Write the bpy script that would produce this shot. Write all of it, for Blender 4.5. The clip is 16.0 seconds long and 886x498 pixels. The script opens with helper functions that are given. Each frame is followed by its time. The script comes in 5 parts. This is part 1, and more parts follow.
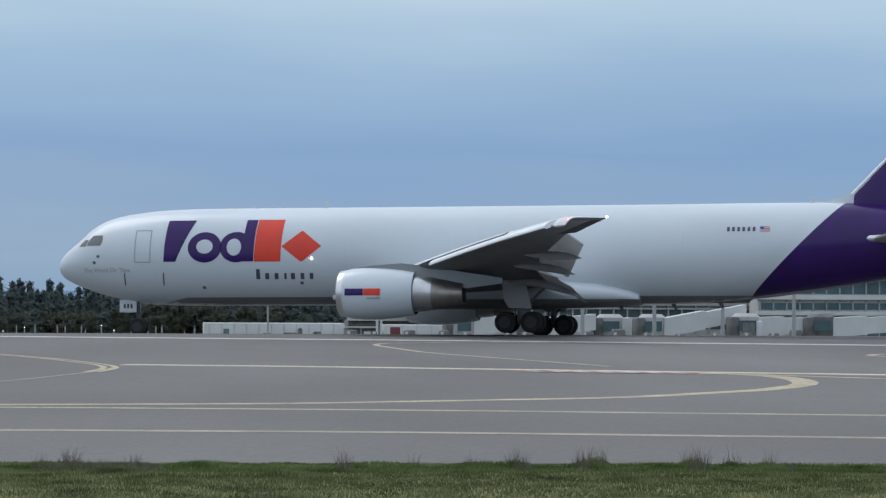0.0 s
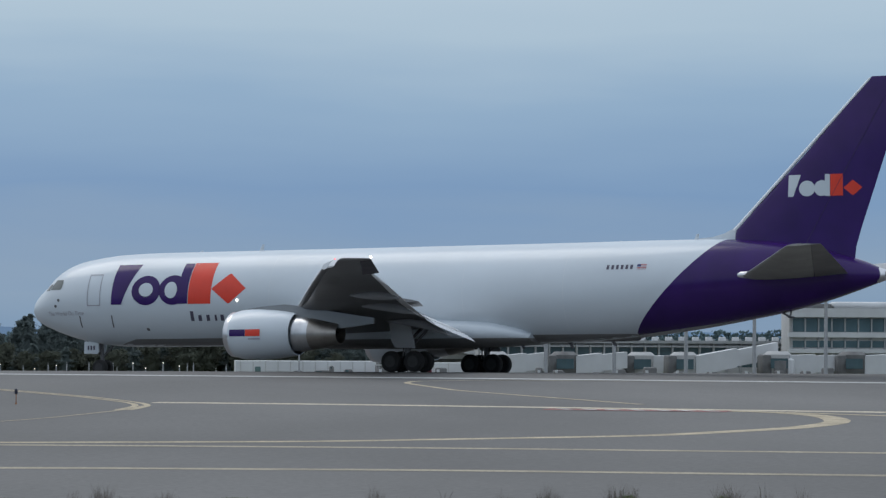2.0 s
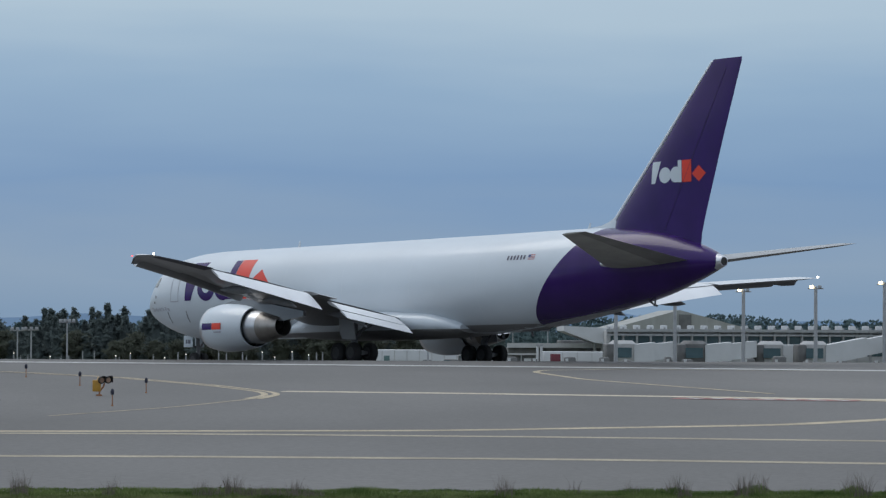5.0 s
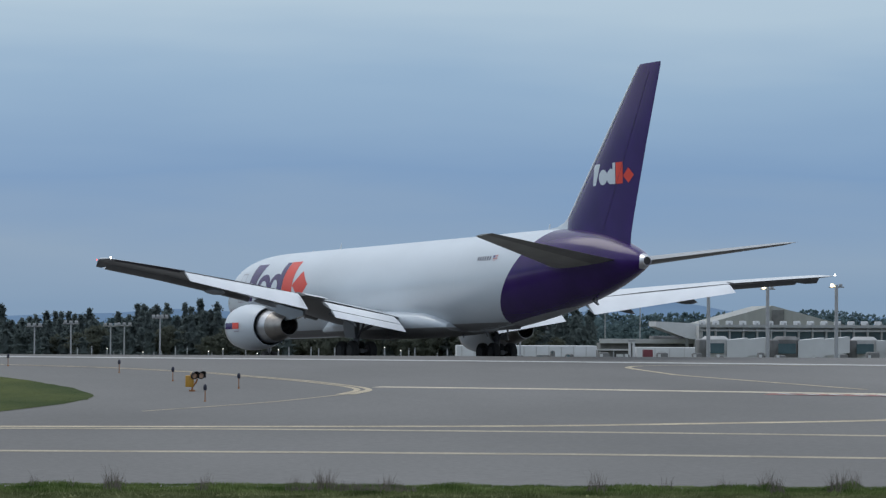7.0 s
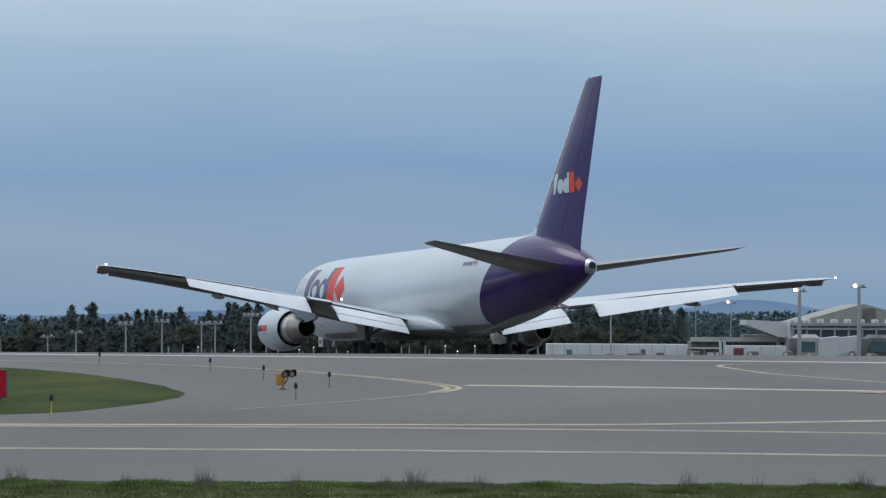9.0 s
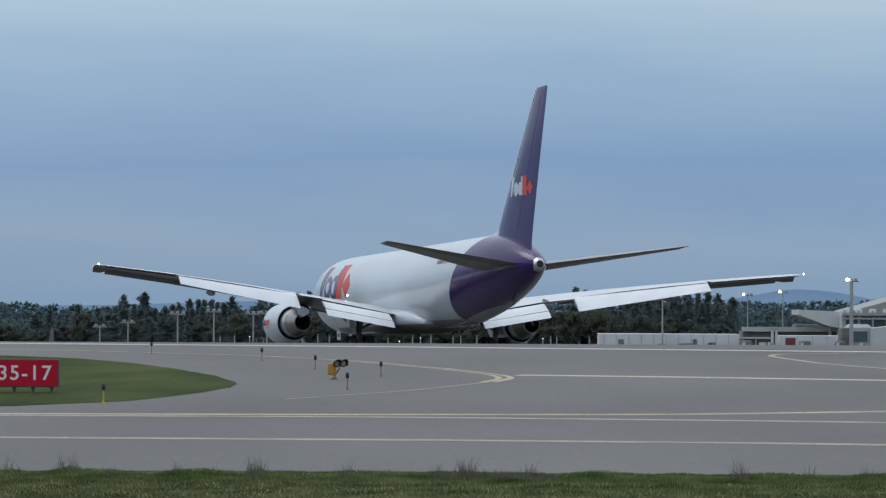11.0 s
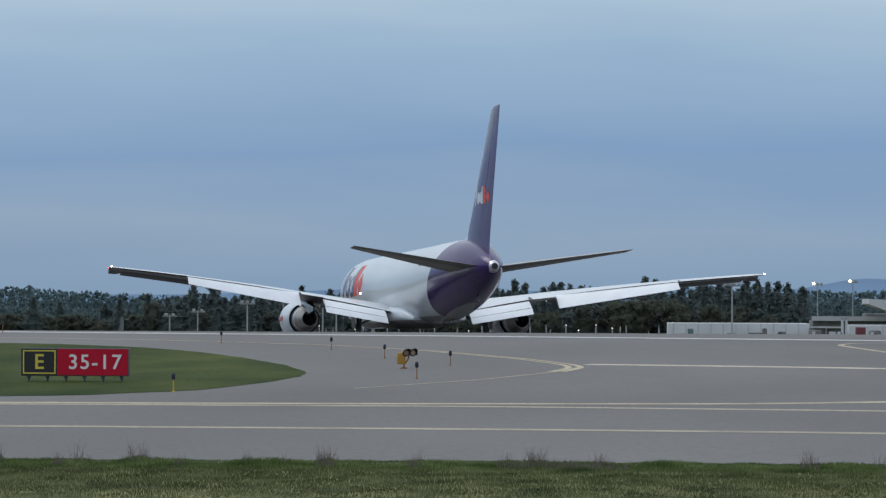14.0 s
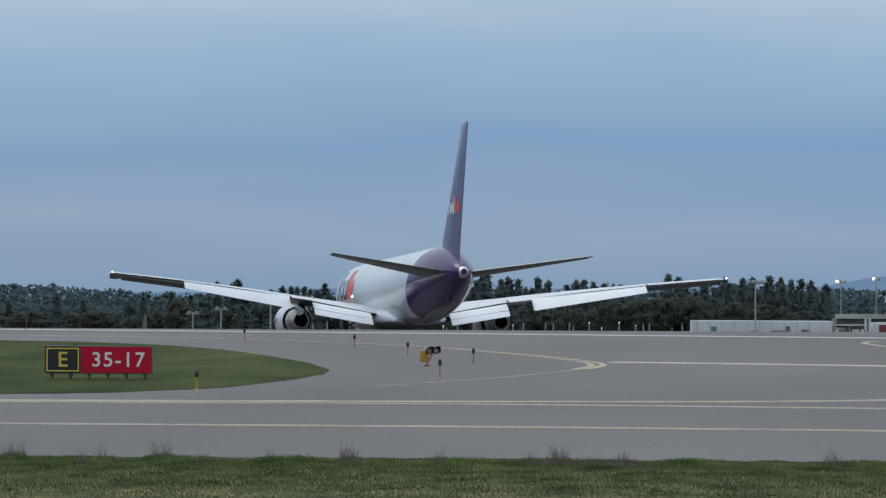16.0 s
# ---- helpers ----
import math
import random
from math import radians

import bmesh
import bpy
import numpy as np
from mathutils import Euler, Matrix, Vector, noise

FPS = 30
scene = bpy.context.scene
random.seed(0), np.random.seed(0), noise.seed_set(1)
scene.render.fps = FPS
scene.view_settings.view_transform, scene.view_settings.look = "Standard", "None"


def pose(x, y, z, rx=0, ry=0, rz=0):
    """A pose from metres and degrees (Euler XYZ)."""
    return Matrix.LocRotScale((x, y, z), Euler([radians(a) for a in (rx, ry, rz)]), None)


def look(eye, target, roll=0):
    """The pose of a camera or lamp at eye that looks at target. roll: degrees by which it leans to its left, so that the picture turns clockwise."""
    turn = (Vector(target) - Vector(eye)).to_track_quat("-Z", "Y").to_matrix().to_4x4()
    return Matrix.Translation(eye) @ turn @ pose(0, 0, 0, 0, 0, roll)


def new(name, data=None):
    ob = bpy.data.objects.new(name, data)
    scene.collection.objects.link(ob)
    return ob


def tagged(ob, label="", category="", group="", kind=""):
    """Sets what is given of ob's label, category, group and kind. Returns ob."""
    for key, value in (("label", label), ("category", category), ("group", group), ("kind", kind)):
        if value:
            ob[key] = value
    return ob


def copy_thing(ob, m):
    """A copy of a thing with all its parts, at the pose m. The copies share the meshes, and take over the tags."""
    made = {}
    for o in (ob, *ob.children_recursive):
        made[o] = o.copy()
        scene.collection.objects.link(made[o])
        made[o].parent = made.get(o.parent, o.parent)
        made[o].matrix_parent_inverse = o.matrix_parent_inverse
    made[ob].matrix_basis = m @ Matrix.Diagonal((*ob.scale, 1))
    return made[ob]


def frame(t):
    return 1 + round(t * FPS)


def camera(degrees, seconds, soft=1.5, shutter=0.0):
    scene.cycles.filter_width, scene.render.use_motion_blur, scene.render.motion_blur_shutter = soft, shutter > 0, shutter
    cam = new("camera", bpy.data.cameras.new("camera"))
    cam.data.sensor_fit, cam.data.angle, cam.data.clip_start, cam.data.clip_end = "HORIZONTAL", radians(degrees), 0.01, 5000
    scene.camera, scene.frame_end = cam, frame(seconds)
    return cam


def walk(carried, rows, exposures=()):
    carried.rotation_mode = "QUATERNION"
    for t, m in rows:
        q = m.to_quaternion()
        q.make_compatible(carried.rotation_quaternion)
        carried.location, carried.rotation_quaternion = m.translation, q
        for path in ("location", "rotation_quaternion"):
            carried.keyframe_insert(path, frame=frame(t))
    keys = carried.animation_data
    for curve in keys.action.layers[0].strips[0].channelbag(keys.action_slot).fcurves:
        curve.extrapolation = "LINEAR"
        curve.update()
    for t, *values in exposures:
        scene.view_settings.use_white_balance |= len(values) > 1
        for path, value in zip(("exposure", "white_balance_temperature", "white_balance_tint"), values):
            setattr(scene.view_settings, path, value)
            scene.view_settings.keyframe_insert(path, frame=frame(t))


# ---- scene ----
# ================= camera: hand-held on one spot, panning after the freighter =================
EYE = (0.0, 0.0, 3.97)
VIEW = [  # seconds, turn to the right, tilt up, in degrees
    (0.0, 5.045, 0.779),
    (0.5, 5.340, 1.088),
    (1.0, 5.087, 1.245),
    (1.5, 4.825, 1.297),
    (2.0, 4.553, 1.366),
    (2.5, 4.256, 1.417),
    (3.0, 3.915, 1.389),
    (3.2, 3.792, 1.371),
    (5.5, 2.161, 1.170),
    (6.0, 1.766, 1.177),
    (6.5, 1.414, 1.149),
    (7.0, 1.116, 1.112),
    (7.5, 0.755, 1.120),
    (8.0, 0.412, 1.118),
    (8.5, 0.069, 1.108),
    (9.0, -0.291, 1.080),
    (11.5, -1.205, 0.864),
    (12.0, -1.354, 0.811),
    (12.5, -1.636, 0.774),
    (13.0, -1.890, 0.738),
    (13.5, -2.040, 0.755),
    (14.0, -2.171, 0.746),
    (14.5, -2.321, 0.754),
    (15.0, -2.347, 0.745),
    (15.5, -2.435, 0.736),
    (16.0, -2.531, 0.709),
]
TAXI = [  # seconds, x, y, heading of the freighter
    (0.0, 23.17, 202.79, 162.08, 2.03),
    (0.5, 21.50, 203.54, 158.47, 2.00),
    (1.0, 19.86, 204.39, 154.97, 1.97),
    (1.5, 18.23, 204.90, 151.05, 1.96),
    (2.0, 16.66, 205.39, 147.20, 1.91),
    (2.5, 15.07, 205.73, 143.30, 1.90),
    (3.0, 13.58, 206.75, 139.51, 1.87),
    (3.2, 13.08, 207.22, 137.88, 1.86),
    (5.5, 6.88, 212.44, 121.48, 1.67),
    (6.0, 5.78, 214.39, 118.78, 1.60),
    (6.5, 4.56, 216.58, 116.93, 1.56),
    (7.0, 3.34, 218.59, 115.56, 1.52),
    (7.5, 2.18, 220.92, 113.62, 1.49),
    (8.0, 1.00, 223.75, 111.98, 1.43),
    (8.5, -0.18, 226.74, 110.54, 1.36),
    (9.0, -1.40, 229.92, 109.36, 1.26),
    (11.5, -6.64, 247.26, 105.35, 0.80),
    (12.0, -7.65, 251.28, 104.70, 0.69),
    (12.5, -8.65, 254.98, 104.24, 0.58),
    (13.0, -9.62, 258.86, 103.74, 0.48),
    (13.5, -10.60, 262.81, 103.32, 0.38),
    (14.0, -11.59, 266.75, 102.88, 0.29),
    (14.5, -12.48, 271.03, 102.55, 0.20),
    (15.0, -13.47, 275.34, 102.45, 0.13),
    (15.5, -14.46, 279.77, 102.24, 0.01),
    (16.0, -15.37, 284.23, 101.95, -0.14),
]

cam = camera(13.727, 16.0, 1.33)


def view(turn, tilt):
    d = 100.0
    x, y = d * math.sin(radians(turn)), d * math.cos(radians(turn))
    return look(EYE, (EYE[0] + x, EYE[1] + y, EYE[2] + d * math.tan(radians(tilt))), 0.263)


walk(cam, [(t, view(a, b)) for t, a, b in VIEW], [(0.0, 0.20), (0.5, 0.14), (1.5, 0.02), (2.5, -0.06), (5.5, -0.02), (8.0, 0.04), (16.0, 0.04)])

# ================= world, sun =================
SUN_UP, SUN_TURN = 52.0, -46.0


def build_world():
    w = bpy.data.worlds.new("world")
    scene.world = w
    w.use_nodes = True
    nt = w.node_tree
    nt.nodes.clear()
    N = nt.nodes.new
    out, bg, mix = N("ShaderNodeOutputWorld"), N("ShaderNodeBackground"), N("ShaderNodeMix")
    sky = N("ShaderNodeTexSky")
    sky.sky_type, sky.sun_disc = "NISHITA", False
    sky.sun_elevation, sky.sun_rotation = radians(SUN_UP), radians(SUN_TURN)
    sky.air_density, sky.dust_density = 1.3, 2.0
    scale = N("ShaderNodeVectorMath")
    scale.operation = "SCALE"
    scale.inputs["Scale"].default_value = 0.10
    nt.links.new(sky.outputs[0], scale.inputs[0])
    co, sep = N("ShaderNodeTexCoord"), N("ShaderNodeSeparateXYZ")
    nt.links.new(co.outputs["Generated"], sep.inputs[0])
    # streaky cloud layers: height over the horizon, bent by two noises
    mp = N("ShaderNodeMapping")
    mp.inputs["Scale"].default_value = (5.0, 5.0, 34.0)
    nz = N("ShaderNodeTexNoise")
    nz.inputs["Scale"].default_value, nz.inputs["Detail"].default_value = 1.0, 4.0
    nz.inputs["Roughness"].default_value = 0.5
    nt.links.new(co.outputs["Generated"], mp.inputs[0])
    nt.links.new(mp.outputs[0], nz.inputs["Vector"])
    bend = N("ShaderNodeMath")
    bend.operation = "MULTIPLY_ADD"
    bend.inputs[1].default_value, bend.inputs[2].default_value = 0.040, -0.020
    nt.links.new(nz.outputs["Fac"], bend.inputs[0])
    h = N("ShaderNodeMath")
    h.operation = "ADD"
    nt.links.new(sep.outputs["Z"], h.inputs[0])
    nt.links.new(bend.outputs[0], h.inputs[1])
    rng = N("ShaderNodeMapRange")
    rng.inputs["From Min"].default_value, rng.inputs["From Max"].default_value = -0.02, 0.18
    nt.links.new(h.outputs[0], rng.inputs["Value"])
    ramp = N("ShaderNodeValToRGB")
    stops = CLOUD_STOPS
    el = ramp.color_ramp.elements
    el[0].position, el[0].color = stops[0][0], (*stops[0][1], 1)
    el[1].position, el[1].color = stops[-1][0], (*stops[-1][1], 1)
    for p, c in stops[1:-1]:
        e = el.new(p)
        e.color = (*c, 1)
    nt.links.new(rng.outputs[0], ramp.inputs[0])
    mix.data_type = "RGBA"
    mix.inputs["Factor"].default_value = 0.88
    nt.links.new(scale.outputs[0], mix.inputs["A"])
    # the overcast grows brighter towards the zenith
    high, lift = N("ShaderNodeMapRange"), N("ShaderNodeVectorMath")
    high.interpolation_type, lift.operation = "SMOOTHSTEP", "SCALE"
    high.inputs["From Min"].default_value, high.inputs["From Max"].default_value = 0.14, 0.85
    high.inputs["To Min"].default_value, high.inputs["To Max"].default_value = 1.0, 1.38
    nt.links.new(sep.outputs["Z"], high.inputs["Value"])
    nt.links.new(ramp.outputs[0], lift.inputs[0])
    nt.links.new(high.outputs[0], lift.inputs["Scale"])
    nt.links.new(lift.outputs[0], mix.inputs["B"])
    nt.links.new(mix.outputs["Result"], bg.inputs["Color"])
    bg.inputs["Strength"].default_value = 1.0
    nt.links.new(bg.outputs[0], out.inputs["Surface"])


CLOUD_STOPS = (
    (0.00, (0.25, 0.35, 0.49)),
    (0.12, (0.215, 0.338, 0.505)),
    (0.20, (0.252, 0.374, 0.535)),
    (0.29, (0.172, 0.318, 0.548)),
    (0.42, (0.258, 0.412, 0.612)),
    (0.52, (0.405, 0.545, 0.690)),
    (0.72, (0.52, 0.64, 0.76)),
    (1.00, (0.62, 0.70, 0.80)),
)
build_world()
sun = new("sun", bpy.data.lights.new("sun", "SUN"))
sun.data.energy, sun.data.angle, sun.data.color = 0.70, radians(34), (1.0, 0.96, 0.90)
sun.matrix_world = look((0, 0, 0), (-math.sin(radians(SUN_TURN)) * math.cos(radians(SUN_UP)), -math.cos(radians(SUN_TURN)) * math.cos(radians(SUN_UP)), -math.sin(radians(SUN_UP))))

# ================= materials =================
def material(name, color, rough=0.6, metal=0.0, vary=0.12, scale=2.0, fine=0.0, fine_scale=40.0, bump=0.0, coat=0.0, emit=0.0, stretch=(1, 1, 1), island=0.0, spec=0.5, warm=None):
    m = bpy.data.materials.new(name)
    m.use_nodes = True
    nt = m.node_tree
    N, b = nt.nodes.new, nt.nodes["Principled BSDF"]
    b.inputs["Roughness"].default_value, b.inputs["Metallic"].default_value = rough, metal
    b.inputs["Coat Weight"].default_value = coat
    b.inputs["Coat Roughness"].default_value = 0.08
    b.inputs["Specular IOR Level"].default_value = spec
    co, mp, n1, n2 = N("ShaderNodeTexCoord"), N("ShaderNodeMapping"), N("ShaderNodeTexNoise"), N("ShaderNodeTexNoise")
    mp.inputs["Scale"].default_value = stretch
    nt.links.new(co.outputs["Object"], mp.inputs[0])
    n1.inputs["Scale"].default_value, n1.inputs["Detail"].default_value = scale, 5.0
    n2.inputs["Scale"].default_value, n2.inputs["Detail"].default_value = fine_scale, 3.0
    nt.links.new(mp.outputs[0], n1.inputs["Vector"])
    nt.links.new(co.outputs["Object"], n2.inputs["Vector"])
    r = N("ShaderNodeValToRGB")
    lo = [c * (1 - vary) for c in color]
    hi = [min(1.0, c * (1 + vary)) for c in (warm or color)]
    r.color_ramp.elements[0].position, r.color_ramp.elements[0].color = 0.3, (*lo, 1)
    r.color_ramp.elements[1].position, r.color_ramp.elements[1].color = 0.7, (*hi, 1)
    nt.links.new(n1.outputs["Fac"], r.inputs[0])
    last = r.outputs[0]
    if fine or island:
        f = N("ShaderNodeMapRange")
        f.inputs["From Min"].default_value, f.inputs["From Max"].default_value = 0.25, 0.75
        amount = fine or island
        f.inputs["To Min"].default_value, f.inputs["To Max"].default_value = 1 - amount, 1 + amount
        if island:
            g = N("ShaderNodeNewGeometry")
            f.inputs["From Min"].default_value, f.inputs["From Max"].default_value = 0.0, 1.0
            nt.links.new(g.outputs["Random Per Island"], f.inputs["Value"])
        else:
            nt.links.new(n2.outputs["Fac"], f.inputs["Value"])
        sc = N("ShaderNodeVectorMath")
        sc.operation = "SCALE"
        nt.links.new(last, sc.inputs[0])
        nt.links.new(f.outputs[0], sc.inputs["Scale"])
        last = sc.outputs[0]
    nt.links.new(last, b.inputs["Base Color"])
    if bump:
        bp = N("ShaderNodeBump")
        bp.inputs["Strength"].default_value, bp.inputs["Distance"].default_value = bump, 0.02
        nt.links.new(n2.outputs["Fac"], bp.inputs["Height"])
        nt.links.new(bp.outputs[0], b.inputs["Normal"])
    if emit:
        nt.links.new(last, b.inputs["Emission Color"])
        b.inputs["Emission Strength"].default_value = emit
    return m


WHITE = material("white_aircraft_paint", (0.525, 0.578, 0.625), 0.36, vary=0.05, scale=0.35, coat=0.35, stretch=(0.4, 1, 1))
PURPLE = material("purple_aircraft_paint", (0.030, 0.008, 0.098), 0.18, vary=0.14, scale=0.5, coat=0.12, spec=0.25)
ORANGE = material("orange_red_paint", (0.66, 0.038, 0.014), 0.4, vary=0.06, scale=1.0)
# wing grey split in two: a lit top and a shaded underside
WINGTOP = material("lit_upper_wing", (0.62, 0.64, 0.66), 0.30, vary=0.06, scale=0.5, coat=0.4, stretch=(0.3, 1, 1))
WINGLOW = material("shaded_wing_underside", (0.125, 0.128, 0.135), 0.42, vary=0.12, scale=0.6, coat=0.15, stretch=(0.3, 1, 1))
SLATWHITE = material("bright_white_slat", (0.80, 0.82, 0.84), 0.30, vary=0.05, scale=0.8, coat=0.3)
FAIRGREY = material("mid_grey_fairing_paint", (0.17, 0.173, 0.182), 0.45, vary=0.12, scale=1.0)
TAILDARK = material("dark_grey_elevator", (0.165, 0.162, 0.155), 0.6, vary=0.12, scale=0.8)
TAILTOP = material("glossy_grey_tailplane", (0.20, 0.20, 0.205), 0.35, vary=0.12, scale=0.8, coat=0.4)
SILVER = material("bright_core_metal", (0.50, 0.51, 0.53), 0.30, metal=0.9, vary=0.12, scale=1.5)
GREYPAINT = material("grey_wing_paint", (0.22, 0.225, 0.23), 0.25, vary=0.10, scale=0.8, coat=0.8, stretch=(0.3, 1, 1))
DARKGREY = material("dark_grey_panel", (0.10, 0.10, 0.11), 0.5, vary=0.15, scale=1.2)
SEAM = material("pale_skin_seam", (0.57, 0.605, 0.635), 0.5, vary=0.05)
BELLYDARK = material("dark_grey_belly", (0.19, 0.188, 0.190), 0.45, vary=0.16, scale=0.6, stretch=(0.25, 1, 1))
BELLY = material("grey_belly_paint", (0.31, 0.315, 0.325), 0.45, vary=0.14, scale=0.6, stretch=(0.25, 1, 1))
METAL = material("brushed_nozzle_metal", (0.32, 0.30, 0.28), 0.38, metal=0.9, vary=0.15, scale=2.0)
BRIGHT = material("polished_lip_metal", (0.62, 0.62, 0.64), 0.28, metal=0.9, vary=0.06, scale=2.0)
TAILGREY = material("dull_tailplane_grey", (0.265, 0.262, 0.245), 0.55, vary=0.14, scale=0.8, spec=0.3)
FLAPGREY = material("white_flap_paint", (0.78, 0.79, 0.81), 0.32, vary=0.05, scale=0.8)
INNERDARK = material("dark_engine_inside", (0.025, 0.023, 0.022), 0.7, vary=0.3, scale=3.0)
TYRE = material("black_tyre_rubber", (0.016, 0.016, 0.017), 0.85, vary=0.25, scale=4.0)
STRUT = material("gear_grey_paint", (0.11, 0.11, 0.115), 0.5, vary=0.15, scale=3.0)
RIM = material("dark_wheel_rim", (0.026, 0.026, 0.028), 0.6, vary=0.2, scale=3.0)
GLASS = material("dark_cockpit_glass", (0.13, 0.14, 0.135), 0.08, vary=0.1, scale=1.0)
INK = material("dark_grey_lettering", (0.06, 0.055, 0.09), 0.5, vary=0.05)
PALEINK = material("pale_grey_lettering", (0.30, 0.30, 0.34), 0.5, vary=0.05)
FLAGBLUE = material("flag_blue", (0.03, 0.04, 0.15), 0.5, vary=0.05)
FLAGRED = material("flag_red", (0.4, 0.05, 0.05), 0.5, vary=0.05)
LAMPWHITE = material("white_navigation_lamp", (1.0, 0.93, 0.80), 0.3, emit=5.0, vary=0.0)
LAMPRED = material("red_navigation_lamp", (1.0, 0.05, 0.03), 0.3, emit=3.0, vary=0.0)
ASPHALT = material("worn_grey_asphalt", (0.149, 0.144, 0.139), 0.9, vary=0.19, scale=0.06, fine=0.15, fine_scale=6.0, bump=0.15, stretch=(1, 0.35, 1), spec=0.25)
YELLOW = material("worn_yellow_line_paint", (0.40, 0.335, 0.235), 0.85, vary=0.22, scale=0.6, fine=0.35, fine_scale=7.0)
FADED = material("faded_yellow_line_paint", (0.335, 0.290, 0.215), 0.85, vary=0.25, scale=0.6, fine=0.35, fine_scale=7.0)
FRESH = material("brighter_yellow_line_paint", (0.50, 0.435, 0.335), 0.85, vary=0.20, scale=0.6, fine=0.3, fine_scale=7.0)
WHITELINE = material("worn_white_line_paint", (0.46, 0.46, 0.45), 0.8, vary=0.18, scale=0.6, fine=0.2, fine_scale=7.0)
REDLINE = material("worn_red_surface_paint", (0.30, 0.14, 0.13), 0.85, vary=0.2, scale=1.0, fine=0.2, fine_scale=6.0)
LAWN = material("green_island_lawn", (0.027, 0.054, 0.008), 0.95, vary=0.30, scale=0.22, fine=0.22, fine_scale=5.0, spec=0.1, stretch=(1, 0.4, 1), warm=(0.056, 0.066, 0.017))
# aileron grey darkened to imitate its shaded underside
AILERON = material("matt_shaded_aileron", (0.075, 0.073, 0.085), 0.85, vary=0.15, scale=1.0, spec=0.15)
TURF = material("mown_turf", (0.060, 0.078, 0.026), 0.95, vary=0.42, scale=1.0, fine=0.35, fine_scale=9.0, bump=0.6, spec=0.1, stretch=(1.0, 0.8, 1), warm=(0.125, 0.125, 0.055))
BLADE = material("grass_blade", (0.066, 0.120, 0.028), 0.85, vary=0.34, scale=1.0, island=0.16, spec=0.08, stretch=(1.3, 0.8, 1), warm=(0.135, 0.165, 0.062))
STRAW = material("mown_grass_blade", (0.085, 0.108, 0.042), 0.85, vary=0.32, scale=1.0, island=0.14, spec=0.08, stretch=(1.2, 0.8, 1), warm=(0.150, 0.158, 0.075))
SEEDHEAD = material("dry_seed_heads", (0.155, 0.130, 0.118), 0.9, vary=0.25, scale=2.0, island=0.35, spec=0.1)


# ================= helpers for building =================
def link(name, bm, mat, parent=None, smooth=True, label=""):
    me = bpy.data.meshes.new(name)
    bm.normal_update()
    bm.to_mesh(me)
    bm.free()
    me.materials.append(mat)
    if smooth:
        for p in me.polygons:
            p.use_smooth = True
        me.set_sharp_from_angle(angle=radians(38))
    ob = new(name, me)
    if parent:
        ob.parent = parent
    if label:
        ob["label"] = label
    return ob


part = link


def boxed(bm, x0, x1, y0, y1, z0, z1, bevel=0.0):
    made = bmesh.ops.create_cube(bm, size=1.0)["verts"]
    for v in made:
        v.co = Vector((x0 + (v.co.x + 0.5) * (x1 - x0), y0 + (v.co.y + 0.5) * (y1 - y0), z0 + (v.co.z + 0.5) * (z1 - z0)))
    if bevel:
        edges = list({e for v in made for e in v.link_edges})
        bmesh.ops.bevel(bm, geom=edges, offset=bevel, segments=2, affect="EDGES", profile=0.5)
    return made


def rod(bm, a, b, r0, r1=None, sides=10, caps=True):
    a, b = Vector(a), Vector(b)
    r1 = r0 if r1 is None else r1
    q = (b - a).to_track_quat("Z", "Y")
    rings = []
    for c, r in ((a, r0), (b, r1)):
        rings.append([bm.verts.new(c + q @ Vector((r * math.cos(6.28319 * i / sides), r * math.sin(6.28319 * i / sides), 0))) for i in range(sides)])
    for i in range(sides):
        j = (i + 1) % sides
        bm.faces.new((rings[0][i], rings[0][j], rings[1][j], rings[1][i]))
    if caps:
        bm.faces.new(rings[0][::-1])
        bm.faces.new(rings[1])


def skin(bm, rings, closed=True, cap=True):
    vs = [[bm.verts.new(p) for p in r] for r in rings]
    n = len(vs[0])
    for a, b in zip(vs, vs[1:]):
        for i in range(n if closed else n - 1):
            j = (i + 1) % n
            bm.faces.new((a[i], a[j], b[j], b[i]))
    if cap and closed:
        bm.faces.new(vs[0][::-1])
        bm.faces.new(vs[-1])
    bmesh.ops.recalc_face_normals(bm, faces=bm.faces)


def turned(bm, profile, centre, sides=40, axis="x", close=False):
    """A body of revolution about the x axis: profile of (x, radius)."""
    cx, cy, cz = centre
    rings = [[(cx + x, cy + r * math.cos(6.28319 * i / sides), cz + r * math.sin(6.28319 * i / sides)) for i in range(sides)] for x, r in profile]
    skin(bm, rings, True, close)


def smoothstep(a, b, x):
    t = min(1.0, max(0.0, (x - a) / (b - a)))
    return t * t * (3 - 2 * t)


# ================= ground =================
def land(x, y):
    """Height of the ground: the pavement rises gently to a crest and falls away behind it."""
    near, far = 0.01 * y, 2.03 - 0.0253 * (y - 203.0)
    k = 0.05
    z = -k * math.log(math.exp(-near / k) + math.exp(-max(far, -4.6) / k)) if abs(near - far) < 1.5 else min(near, max(far, -4.6))
    return z


YS = [-400, -200, 0, 30, 55] + [56 + 2.0 * i for i in range(62)] + [181 + 2.5 * i for i in range(20)] + [232 + 10 * i for i in range(26)] + [520, 700, 1000, 1600, 2600, 4500]
XS = [-4000, -1500, -600, -250] + [-120 + 10 * i for i in range(25)] + [250, 600, 1500, 4000]


